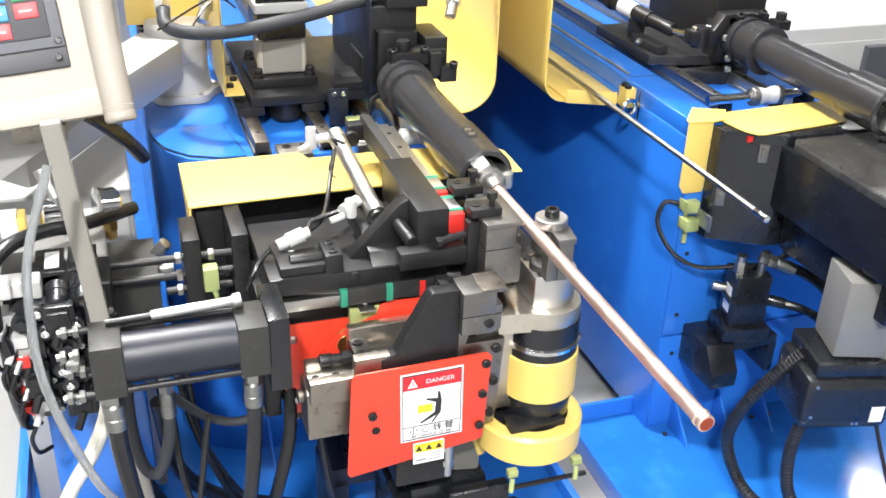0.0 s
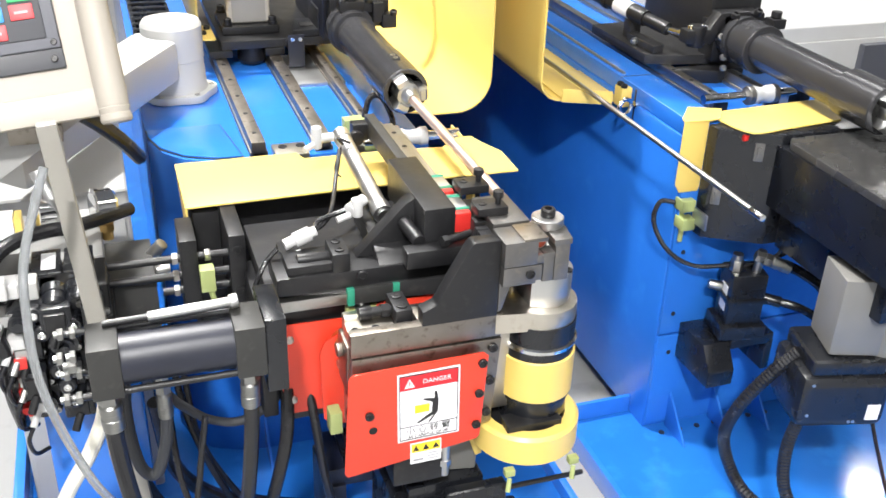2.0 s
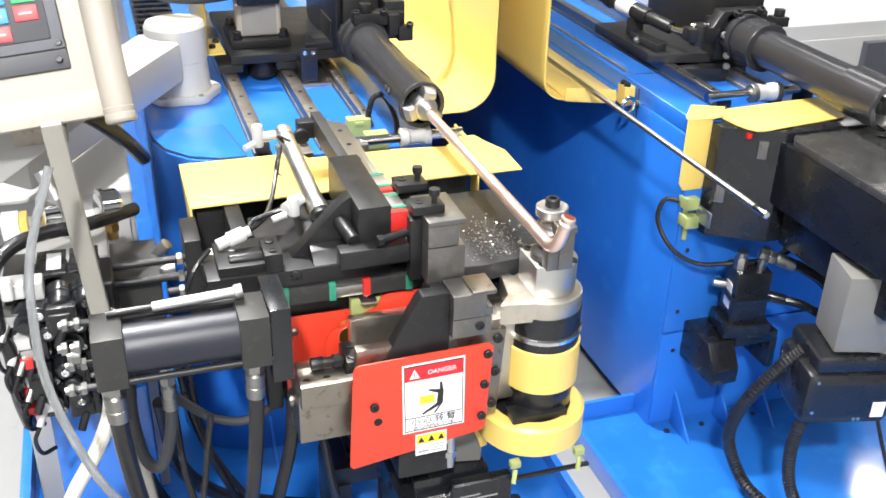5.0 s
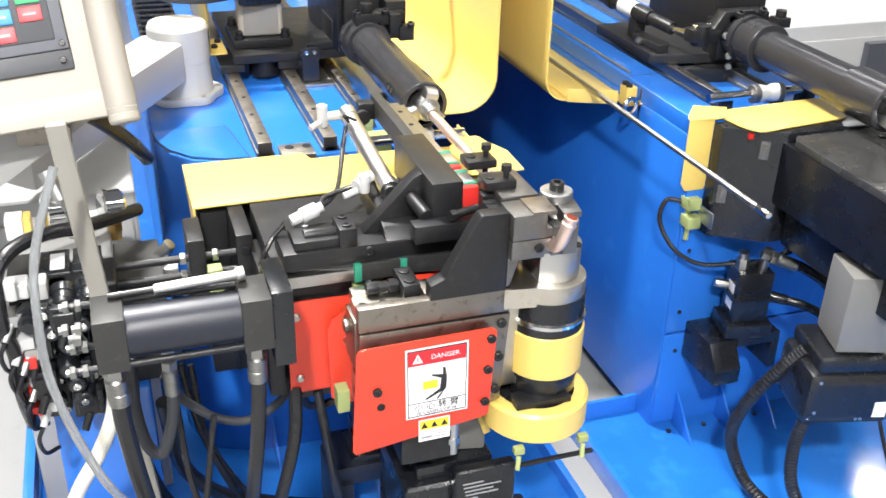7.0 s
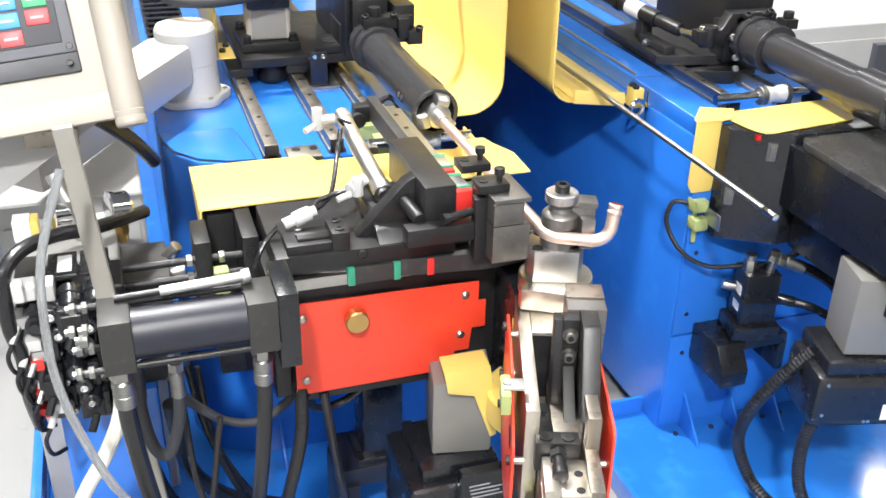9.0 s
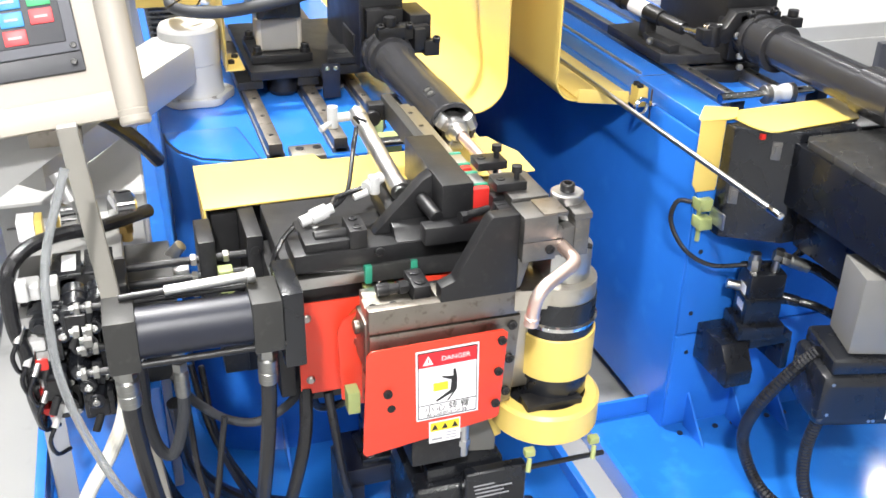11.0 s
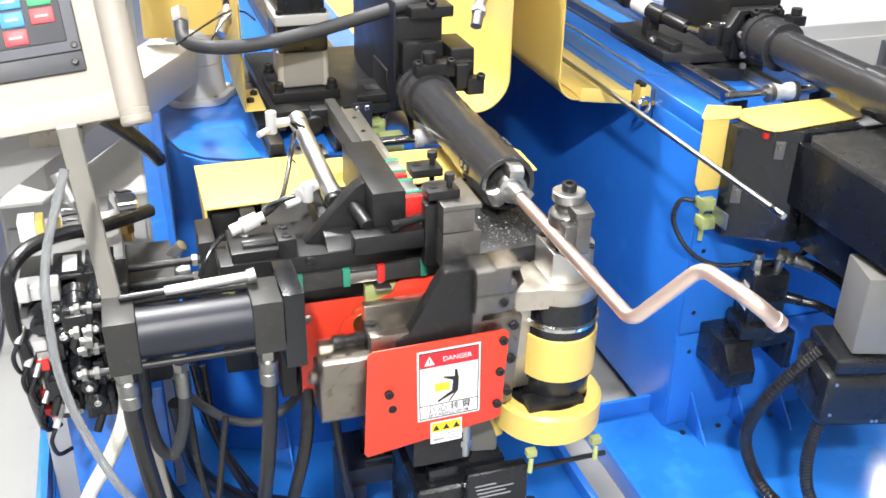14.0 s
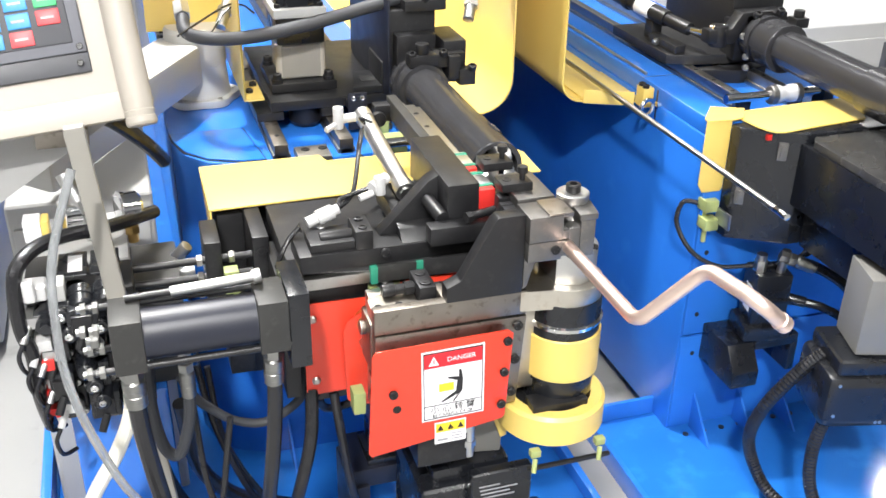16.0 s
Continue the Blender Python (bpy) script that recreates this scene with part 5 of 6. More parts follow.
# thin bright stripe along the ledge's outer edge
part("edge_stripe", cyl((0.622, 0.885, 0.9455), (0.617, 3.4, 0.9455), 0.004, 10), ALU, RBED)
part("ledge_seam", box(0.6045, 0.6995, 0.868, 0.871, 0.941, 0.9432, 0), INK, RBED)
part("flank_seam", box(0.5975, 0.6005, 0.776, 0.779, 0.84, 0.938, 0), INK, RBED)
part("yellow_cover", prism([(0.714, 0.564), (1.03, 0.583), (0.978, 0.470), (0.962, 0.443), (0.80, 0.425), (0.722, 0.414), (0.704, 0.418), (0.690, 0.436), (0.681, 0.460), (0.672, 0.515)], "z", 0.944, 0.948, 0.0008), YELLOW, RBED, "flat yellow sheet cover")
part("cover_apron", prism([(0.580, 0.950), (0.580, 0.79), (0.592, 0.770), (0.642, 0.770), (0.646, 0.780), (0.646, 0.950)], "y", 0.510, 0.514, 0.0008), YELLOW, RBED, "hanging yellow sheet apron")
part("cover_corner", prism([(0.640, 0.600), (0.714, 0.568), (0.676, 0.512), (0.646, 0.505), (0.580, 0.510), (0.584, 0.53)], "z", 0.9485, 0.9525, 0.0008), YELLOW, RBED)
part("roller_shaft", cyl((0.725, 0.665, 0.940), (1.02, 0.665, 0.940), 0.012, 18), CHROME, RBED)
part("roller", lathe((0.868, 0.665, 0.940), (0.94, 0.665, 0.940), [(0, 0.023), (0.010, 0.023), (0.016, 0.020), (0.026, 0.0185), (0.036, 0.020), (0.042, 0.023), (0.052, 0.023)], 28), PLASTW, RBED, "waisted white nylon roller")
for x in (0.850, 0.921):
    part("shaft_collar", lathe((x, 0.665, 0.940), (x + 0.02, 0.665, 0.940), [(0, 0.0), (0, 0.022), (0.002, 0.024), (0.015, 0.024), (0.017, 0.022), (0.017, 0.0)], 24), DARKSTEEL, RBED, "grey shaft collar")
part("shaft_block", box(1.0, 1.03, 0.645, 0.690, 0.899, 0.962, 0.003), BLACK, RBED)
trough("side_trough", [(0.388, 1.8), (0.388, 1.2)] + bow(0.450, 0.940, 0.062, 180, 270) + [(0.565, 0.878), (0.60, 0.879)], 0.90, 3.4, 0.004, RBED, "deep yellow sheet trough along the bed")
part("trough_foot", merged(box(0.572, 0.602, 0.80, 0.84, 0.884, 0.935, 0.003), prism([(0.452, 0.898), (0.572, 0.847), (0.60, 0.847), (0.60, 1.1), (0.452, 1.1)], "z", 0.8835, 0.8875, 0.0005), prism([(0.452, 0.897), (0.572, 0.846), (0.572, 0.850), (0.452, 0.901)], "z", 0.8755, 0.912, 0.0005)), YELLOW, RBED)
for y in (0.81, 0.83):
    part("foot_bolt", screw((0.582, y, 0.935), (0, 0, 1), 0.009, 0.008), BLACK, RBED)
part("eyebolt", merged(moved(pipe([(0.021 * math.cos(a), 0.0004 * i / 24, 0.021 * math.sin(a)) for i, a in ((i, 2 * math.pi * i / 24) for i in range(25))], 0.0055, 10, 1, curved=False), Matrix.Translation((0.566, 0.765, 0.898)) @ Euler((0, 0, radians(15))).to_matrix().to_4x4()),
                       cyl((0.594, 0.77, 0.90), (0.625, 0.77, 0.90), 0.010, 14)), CHROME, RBED, "bright lifting eyebolt")
ROD = thing("mandrel_rod", (0.5, 0.9, 0.919), "long thin steel rod lying beside the blue bed", "rod")
part("shaft", cyl((0.5, 0.081, 0.919), (0.5, 3.2, 0.919), 0.0065, 16, bev=0.001), STEEL, ROD)
part("tip", cyl((0.5, 0.0795, 0.919), (0.5, 0.12, 0.919), 0.0072, 16, bev=0.001), CHROME, ROD)

RHEAD = thing("bending_head", (0.9, 0.3, 0.6), "black bending head of the neighbouring bender", "machine head")
part("head_block", merged(prism([(0.645, 0.509), (0.648, 0.475), (0.775, 0.40), (1.3, 0.40), (1.3, 0.509)], "z", 0.66, 0.9415, 0.004), prism([(0.765, 0.42), (0.765, -0.06), (1.3, -0.06), (1.3, 0.42)], "z", 0.765, 0.918, 0.004)), BLACKP, RHEAD)
part("top_plate", prism([(0.79, 0.395), (0.770, 0.37), (0.760, -0.07), (1.3, -0.07), (1.3, 0.395)], "z", 0.9185, 0.937, 0.003), STAINED, RHEAD)
part("lower_block", prism([(0.80, 0.39), (0.80, 0.02), (1.25, 0.02), (1.25, 0.39)], "z", 0.66, 0.764, 0.004), BLACKP, RHEAD)
for x, y in ((0.93, 0.40), (0.98, 0.34), (1.0, 0.26), (1.05, 0.42)):
    part("plate_bolt", screw((x, y, 0.937), (0, 0, 1), 0.007, 0.002), BLACK, RHEAD)
part("plate_slot", box(0.98, 1.05, 0.325, 0.333, 0.937, 0.9382, 0), HOLE_SHADE, RHEAD)
for z, y in ((0.895, 0.425), (0.775, 0.465)):
    part("catch", moved(merged(box(-0.011, 0.011, -0.006, 0.002, -0.022, 0.022, 0.002), box(-0.005, 0.005, -0.012, -0.005, -0.010, 0.014, 0.001)), Matrix.Translation((0.648 + (0.475 - y) * 1.69, y, z)) @ Euler((0, 0, radians(-30))).to_matrix().to_4x4()), DARKSTEEL, RHEAD, "steel toggle catch")
part("red_lamp", box(0.695, 0.707, 0.436, 0.447, 0.920, 0.934, 0.002), REDSEAL, RHEAD)
part("label_plate", box(0.632, 0.637, 0.44, 0.50, 0.695, 0.735, 0.001), ALU, RHEAD)
for y, z in ((0.515, 0.735), (0.505, 0.69)):
    part("sensor", merged(box(0.60, 0.636, y - 0.02, y + 0.02, z - 0.014, z + 0.016, 0.003), cyl((0.612, y, z - 0.012), (0.612, y, z - 0.05), 0.006, 12)), LIME, RHEAD, "lime green sensor")
part("sensor_cable", pipe([(0.60, 0.53, 0.735), (0.57, 0.55, 0.73), (0.555, 0.54, 0.68), (0.58, 0.50, 0.62), (0.64, 0.47, 0.585), (0.72, 0.44, 0.59)], 0.006, 8), RUBBER, RHEAD)
for dx in (0, 0.012, 0.026):
    part("wire", pipe([(0.80 + dx, 0.36, 0.69), (0.81 + dx, 0.38, 0.64), (0.79 + dx, 0.42, 0.60), (0.76 + dx, 0.44, 0.58)], 0.004, 6), RUBBER, RHEAD)
part("yellow_drum", merged(lathe_open((0.99, 0.02, 0.66), (0.99, 0.02, 2), [(0, 0.10), (0, 0.125), (0.004, 0.129), (0.066, 0.129), (0.07, 0.125), (0.07, 0.10), (0, 0.10)], 48)), YELLOW, RHEAD)
part("drum_plate", merged(prism([(0.80, 0.665), (0.86, 0.665), (0.88, 0.74), (0.82, 0.76), (0.795, 0.73)], "y", -0.075, -0.068, 0.002)), YELLOW, RHEAD)
for x, z in ((0.815, 0.735), (0.812, 0.69)):
    part("drum_bolt", screw((x, -0.075, z), (0, -1, 0), 0.007, 0.004), STEEL, RHEAD)
part("cover_plate", prism([(0.80, 0.80), (0.90, 0.80), (0.90, 0.88), (0.815, 0.86)], "y", -0.065, -0.058, 0.002), YELLOW, RHEAD)
part("brass_plug", lathe((0.845, -0.05, 0.785), (0.845, -1, 0.785), [(0, 0), (0, 0.018), (0.02, 0.018), (0.022, 0.015), (0.022, 0)], 20), BRASS, RHEAD)
part("gearbox", moved(merged(box(-0.045, 0.065, -0.06, 0.06, 0.56, 0.745, 0.006), cyl((0.09, -0.01, 0.52), (0.09, -0.01, 0.66), 0.05, 28, bev=0.003)), Matrix.Translation((0.80, 0.115, 0)) @ Euler((0, 0, radians(-18))).to_matrix().to_4x4()), SERVOGREY, RHEAD, "grey gearbox")
sm = Matrix.Translation((0.80, 0.115, 0)) @ Euler((0, 0, radians(-14))).to_matrix().to_4x4()
part("servo_motor", moved(merged(box(-0.105, 0.105, -0.085, 0.085, 0.38, 0.52, 0.03, 4), box(-0.085, 0.085, -0.075, 0.075, 0.515, 0.556, 0.012, 3)), sm), BLACKP, RHEAD, "black servo motor with rounded edges")
part("motor_label", moved(box(0.055, 0.085, -0.0865, -0.0845, 0.405, 0.445, 0), sm), SIGNWHITE, RHEAD)
for a, b in ((-0.08, 0.50), (-0.08, 0.42), (0.03, 0.40), (0.02, 0.40)):
    part("rivet", moved(cyl((a, -0.086, b), (a, -0.084, b), 0.004, 10), sm), ALU, RHEAD)

AUX = thing("hydraulic_motor", (0.76, 0.42, 0.3), "small black motor on a black angle bracket against the blue panel", "motor")
part("motor_body", moved(merged(box(-0.045, 0.045, -0.04, 0.04, 0.44, 0.58, 0.005), box(-0.052, 0.052, -0.045, 0.045, 0.50, 0.515, 0.003)), Matrix.Translation((0.765, 0.43, 0)) @ Euler((0, 0, radians(-12))).to_matrix().to_4x4()), BLACKP, AUX)
part("flange", moved(box(-0.06, 0.06, -0.05, 0.05, 0.40, 0.44, 0.005), Matrix.Translation((0.765, 0.43, 0)) @ Euler((0, 0, radians(-12))).to_matrix().to_4x4()), BLACKP, AUX)
part("bracket", merged(prism([(0.515, 0.39), (0.40, 0.39), (0.36, 0.33), (0.36, 0.285), (0.515, 0.285)], "x", 0.66, 0.735, 0.004), box(0.735, 0.86, 0.39, 0.515, 0.37, 0.40, 0.004), box(0.84, 0.862, 0.39, 0.515, 0.29, 0.38, 0.004)), BLACKP, AUX)
part("name_plate", moved(box(-0.0462, -0.044, -0.02, 0.015, 0.47, 0.54, 0), Matrix.Translation((0.765, 0.43, 0)) @ Euler((0, 0, radians(-12))).to_matrix().to_4x4()), SIGNWHITE, AUX)
part("port_elbow", merged(cyl((0.735, 0.43, 0.58), (0.735, 0.43, 0.61), 0.016, 6, bev=0.001), cyl((0.735, 0.43, 0.605), (0.735, 0.43, 0.625), 0.013, 14)), STEEL, AUX)
part("port_fitting", cyl((0.78, 0.41, 0.57), (0.785, 0.405, 0.64), 0.011, 14, bev=0.001), STEEL, AUX)
part("port_fitting", cyl((0.72, 0.45, 0.525), (0.69, 0.465, 0.53), 0.012, 14, bev=0.001), STEEL, AUX)
part("cable_plug", cyl((0.80, 0.40, 0.51), (0.84, 0.37, 0.505), 0.014, 14, bev=0.001), BLACKP, AUX)
part("motor_cable", pipe([(0.84, 0.37, 0.505), (0.87, 0.35, 0.50), (0.91, 0.33, 0.48), (0.93, 0.3, 0.46)], 0.011, 10), RUBBER, AUX)
hose([(0.80, 0.38, 0.62), (0.86, 0.35, 0.60), (0.92, 0.32, 0.55), (0.95, 0.33, 0.45), (0.98, 0.35, 0.35)], 0.013, "black hose behind the servo motor", material=RUBBER)
hose([(0.72, 0.14, 0.53), (0.68, 0.16, 0.47), (0.64, 0.20, 0.353), (0.655, 0.25, 0.22), (0.685, 0.235, 0.12), (0.70, 0.17, 0.085), (0.74, 0.08, 0.075), (0.84, 0.0, 0.075)], 0.0155, "ribbed black cable conduit on the blue tray", False, RUBBER, 0.010, "cable_conduit")
hose([(0.71, 0.08, 0.40), (0.695, 0.08, 0.30), (0.70, 0.06, 0.2), (0.74, 0.01, 0.12), (0.83, -0.06, 0.08), (0.95, -0.02, 0.085), (1.1, 0.1, 0.1)], 0.0150, "ribbed black cable conduit on the blue tray", False, RUBBER, 0.010, "cable_conduit")
hose([(0.98, 0.18, 0.37), (1.0, 0.10, 0.2), (1.02, 0.02, 0.08), (1.05, -0.1, 0.07)], 0.005, "thin black cable hanging over the blue tray", False, RUBBER, 0, "cable")

RCAR = thing("feed_carriage", (0.95, 1.0, 0.935), "black feed carriage and chuck of the neighbouring bender", "machine carriage")
part("base_plate", prism([(0.722, 1.285), (0.728, 0.974), (0.80, 0.945), (0.98, 0.92), (0.98, 1.5), (0.90, 1.5), (0.868, 1.295)], "z", 0.937, 0.964, 0.003), LITBLACK, RCAR)
part("plate_stop", merged(prism([(0.744, 1.11), (0.748, 0.965), (0.785, 0.975), (0.780, 1.115)], "z", 0.9642, 0.986, 0.002), box(0.757, 0.79, 1.118, 1.16, 0.9642, 1.022, 0.003)), LITBLACK, RCAR)
part("stop_nut", hexnut((0.7465, 1.06, 0.975), (-1, 0, 0), 0.011, 0.010), ALU, RCAR)
part("fork", merged(prism([(0.795, 1.048), (0.795, 1.012), (0.875, 1.006), (0.905, 1.055), (0.975, 1.055), (0.985, 1.09), (0.89, 1.09), (0.862, 1.048)], "y", 0.885, 0.925, 0.005), cyl((0.835, 0.905, 1.0), (0.835, 0.905, 1.056), 0.024, 24, bev=0.003)), BLACK, RCAR, "black cast fork")
for x in (0.815, 0.855):
    part("fork_bolt", screw((x, 0.905, 1.05), (0, 0, 1), 0.009, 0.008), CHROME, RCAR)
part("under_cover", prism([(0.80, 0.905), (0.90, 0.87), (0.99, 0.885), (0.98, 0.93), (0.80, 0.93)], "z", 0.9, 0.9365, 0.003), BLACK, RCAR)
part("collar_ring", ring((0.955, 0.765, 1.02), (0, 1, 0), 0.048, 0.0640, 0.070, 48), BARREL, RCAR, "black clamp collar")
for a in (2.3, 0.9, 3.9):
    part("collar_hole", moved(cyl((0, 0, 0.0632), (0, 0, 0.0646), 0.007, 14), Matrix.Translation((0.955, 0.80, 1.02)) @ Matrix.Rotation(a - 1.5, 4, "Y")), HOLE_SHADE, RCAR)
part("collar_lug", merged(box(0.98, 1.02, 0.78, 0.82, 1.068, 1.094, 0.003), cyl((1.0, 0.80, 1.094), (1.0, 0.80, 1.112), 0.014, 18, bev=0.002)), BLACK, RCAR)
for p in ((0.905, 0.868, 0.975), (0.892, 0.875, 1.03), (0.91, 0.868, 0.945)):
    part("cap_screw", screw(p, (-0.2, -1, 0.2), 0.009, 0.008), STEEL, RCAR)
part("bearing", box(0.86, 0.91, 0.95, 1.02, 0.9355, 0.955, 0.002), TEAL, RCAR)
part("spindle_housing", merged(box(0.90, 1.06, 0.95, 1.3, 0.963, 1.12, 0.005), box(0.89, 0.945, 0.90, 0.97, 0.955, 1.06, 0.004), box(0.90, 1.03, 0.885, 0.95, 1.02, 1.085, 0.006)), BLACK, RCAR)
part("drive_cylinder", merged(cyl((0.715, 1.27, 1.062), (0.775, 1.07, 1.034), 0.023, 24, bev=0.004), cyl((0.728, 1.225, 1.056), (0.733, 1.207, 1.053), 0.027, 24, bev=0.002), cyl((0.775, 1.07, 1.034), (0.80, 0.99, 1.024), 0.018, 20, bev=0.002)), BLACK, RCAR)
part("drive_label", cyl((0.742, 1.18, 1.0494), (0.758, 1.125, 1.0417), 0.0234, 24), SIGNWHITE, RCAR)
part("drive_rod", merged(cyl((0.80, 0.99, 1.024), (0.815, 0.92, 1.030), 0.009, 16), cyl((0.811, 0.938, 1.0285), (0.814, 0.925, 1.0295), 0.014, 16)), CHROME, RCAR)
for p in ((0.93, 0.88, 1.08), (1.0, 0.88, 1.085), (0.90, 0.90, 1.02), (1.04, 0.90, 1.05)):
    part("cap_screw", screw(p, (0, -0.5, 1), 0.011, 0.013), BLACK, RCAR)
chuck(RCAR, 0.30, 0.90, 0.955, 1.02, 0.13, 0.0485, 0.057)

# ---- neighbouring white cabinets beyond ----
def cabinet(x0, x1, y0, y1, z1, label, m=WHITE):
    cb = thing("machine_cabinet", ((x0 + x1) / 2, (y0 + y1) / 2, 0), label, "cabinet")
    part("body", box(x0, x1, y0, y1, 0.04, z1, 0.012, 3), m, cb)
    part("plinth", box(x0 + 0.03, x1 - 0.03, y0 + 0.03, y1 - 0.03, 0, 0.0395, 0.002), PANELGREY, cb)
    n = max(1, round((x1 - x0) / 0.6))
    w = (x1 - x0) / n
    for i in range(n):
        d = part("door", box(x0 + w * i + 0.012, x0 + w * (i + 1) - 0.012, y0 - 0.012, y0 - 0.0005, 0.08, z1 - 0.05, 0.003), m, cb)
        part("handle", box(x0 + w * (i + 1) - 0.06, x0 + w * (i + 1) - 0.04, y0 - 0.022, y0 - 0.0125, z1 * 0.5, z1 * 0.5 + 0.12, 0.003), CASTGREY, d)
    return cb


cabinet(1.19, 2.9, 1.15, 1.9, 0.955, "white sheet metal machine cabinet", WHITE)
cabinet(1.5, 3.3, 2.2, 2.9, 1.05, "pale grey sheet metal machine cabinet", LGREY)
cabinet(-0.955, -0.66, 0.66, 1.5, 0.86, "low pale grey electrical cabinet beside the bed", LGREY)
cabinet(-2.6, -1.15, 1.5, 2.3, 0.9, "pale grey sheet metal machine cabinet", LGREY)
SCREEN = thing("dark_panel", (1.6, 0.95, 0), "dark grey upright panel beside the chuck", "panel")
part("panel", box(1.43, 1.72, 0.93, 0.955, 0.0, 0.955, 0.004), PANELGREY, SCREEN)
part("panel_foot", box(1.42, 1.74, 0.88, 1.0, 0.0, 0.02, 0.003), PANELGREY, SCREEN)

# ---- left: valve stack, gauges, floor motor, hoses ----
VAL = thing("valve_manifold", (-0.82, 0.33, 0.5), "black hydraulic valve stack on a grey manifold", "hydraulic valves")
part("manifold", box(-0.78, -0.63, 0.30, 0.46, 0.62, 0.84, 0.004), CASTGREY, VAL)
part("stand", box(-0.86, -0.68, 0.28, 0.52, 0.06, 0.62, 0.006), BLUE, VAL, "blue stand")
part("manifold_top", box(-0.885, -0.715, 0.301, 0.50, 0.84, 0.898, 0.004), LGREY, VAL)
rnd = random.Random(5)
for r in range(4):
    for c in range(3):
        x = -0.855 + 0.058 * c + 0.004 * r
        z = 0.865 - 0.062 * r
        part("valve_body", box(x - 0.028, x + 0.028, 0.20, 0.30, z - 0.030, z + 0.030, 0.006, 3), BLACK, VAL)
        w, h, d = rnd.uniform(0.018, 0.026), rnd.uniform(0.016, 0.028), rnd.uniform(0.02, 0.055)
        if (r * 2 + c) % 3:
            part("solenoid", box(x - w, x + w, 0.20 - d, 0.1995, z - h, z + h, 0.005, 2), BLACKP, VAL)
            part("connector", merged(box(x - w * 0.7, x + w * 0.6, 0.19 - d, 0.1995 - d, z - h * 0.6, z + h * 0.7, 0.003), cyl((x, 0.193 - d, z - h * 0.5), (x - 0.012, 0.18 - d, z - h * 1.5), 0.007, 12)), BLACK, VAL)
        else:
            part("solenoid", lathe((x, 0.20, z), (x, -1, z), [(0, 0), (0, 0.023), (d * 0.7, 0.023), (d * 0.7, 0.016), (d, 0.016), (d, 0.009), (d + 0.01, 0.009), (d + 0.01, 0)], 20), BLACKP, VAL)
        part("coil_screw", screw((x + 0.02, 0.199, z - 0.022), (0, -1, 0), 0.006, 0.006), ALU, VAL)
        if c == 0:
            part("plug", merged(box(x - 0.044, x - 0.0285, 0.19, 0.23, z - 0.018, z + 0.018, 0.003), cyl((x - 0.037, 0.19, z - 0.008), (x - 0.040, 0.165, z - 0.026), 0.007, 12)), (PLASTW, BLACKP, ALU, BLACKP)[r], VAL)
            part("indicator", merged(box(x - 0.026, x + 0.004, 0.170, 0.1985, z - 0.010, z + 0.010, 0.002)), (PLASTW, REDSEAL, PLASTW, REDSEAL)[r], VAL)
for x in (-0.862, -0.810, -0.756):
    part("coil_top", merged(box(x - 0.026, x + 0.026, 0.255, 0.345, 0.862, 0.8985, 0.004, 3), box(x - 0.024, x + 0.024, 0.205, 0.254, 0.865, 0.895, 0.008, 3)), CASTGREY if x < -0.85 else BLACKP, VAL)
    if x > -0.85:
        part("coil_label", box(x - 0.008, x + 0.016, 0.268, 0.328, 0.8987, 0.8995, 0), SIGNWHITE, VAL)
for x, r in ((-0.797, 0.022), (-0.757, 0.024)):
    part("coil", lathe((x, 0.205, 0.892), (x, 0.16, 0.880), [(0, 0), (0, r), (0.018, r), (0.019, r * 0.9), (0.034, r * 0.9), (0.040, r * 0.7), (0.040, 0)], 28), BLACKP, VAL, "round black solenoid coil")
    part("coil_nut", lathe((x, 0.168, 0.883), (x, 0.15, 0.878), [(0, 0), (0, 0.007), (0.006, 0.007), (0.006, 0.003), (0.009, 0.003), (0.009, 0)], 14), DARKSTEEL, VAL)
part("white_plug", merged(box(-0.892, -0.846, 0.165, 0.205, 0.905, 0.932, 0.005, 3), box(-0.880, -0.862, 0.150, 0.1655, 0.912, 0.948, 0.004, 3)), PLASTW, VAL, "white valve connector")
part("grey_plug", merged(box(-0.8455, -0.818, 0.168, 0.205, 0.898, 0.930, 0.004, 3)), LGREY, VAL, "light grey valve connector")
for x, z in ((-0.829, 0.880), (-0.822, 0.842), (-0.806, 0.764), (-0.797, 0.733), (-0.788, 0.700), (-0.772, 0.85)):
    part("valve_knob", lathe((x, 0.20, z), (x, 0.1, z), [(0, 0), (0, 0.019), (0.028, 0.019), (0.034, 0.016), (0.048, 0.015), (0.050, 0.012), (0.050, 0)], 22), BLACKP, VAL)
    part("silver_screw", screw((x, 0.150, z), (0, -1, 0), 0.0068, 0.005), CHROME, VAL)
for x, z, m in ((-0.873, 0.868, ALU), (-0.866, 0.822, PLASTW), (-0.857, 0.80, ALU), (-0.852, 0.745, ALU), (-0.842, 0.69, PLASTW)):
    part("pin_plug", merged(box(x - 0.014, x + 0.014, 0.160, 0.20, z - 0.010, z + 0.011, 0.003), cyl((x - 0.008, 0.165, z - 0.004), (x - 0.020, 0.145, z - 0.026), 0.006, 12)), m, VAL)
    part("pin_lead", pipe([(x - 0.020, 0.145, z - 0.026), (x - 0.030, 0.14, z - 0.05), (x - 0.024, 0.15, z - 0.085), (x - 0.005, 0.18, z - 0.10)], 0.004, 8), RUBBER, VAL)
part("red_plug", box(-0.876, -0.853, 0.155, 0.19, 0.776, 0.797, 0.003), REDSEAL, VAL, "translucent red connector")
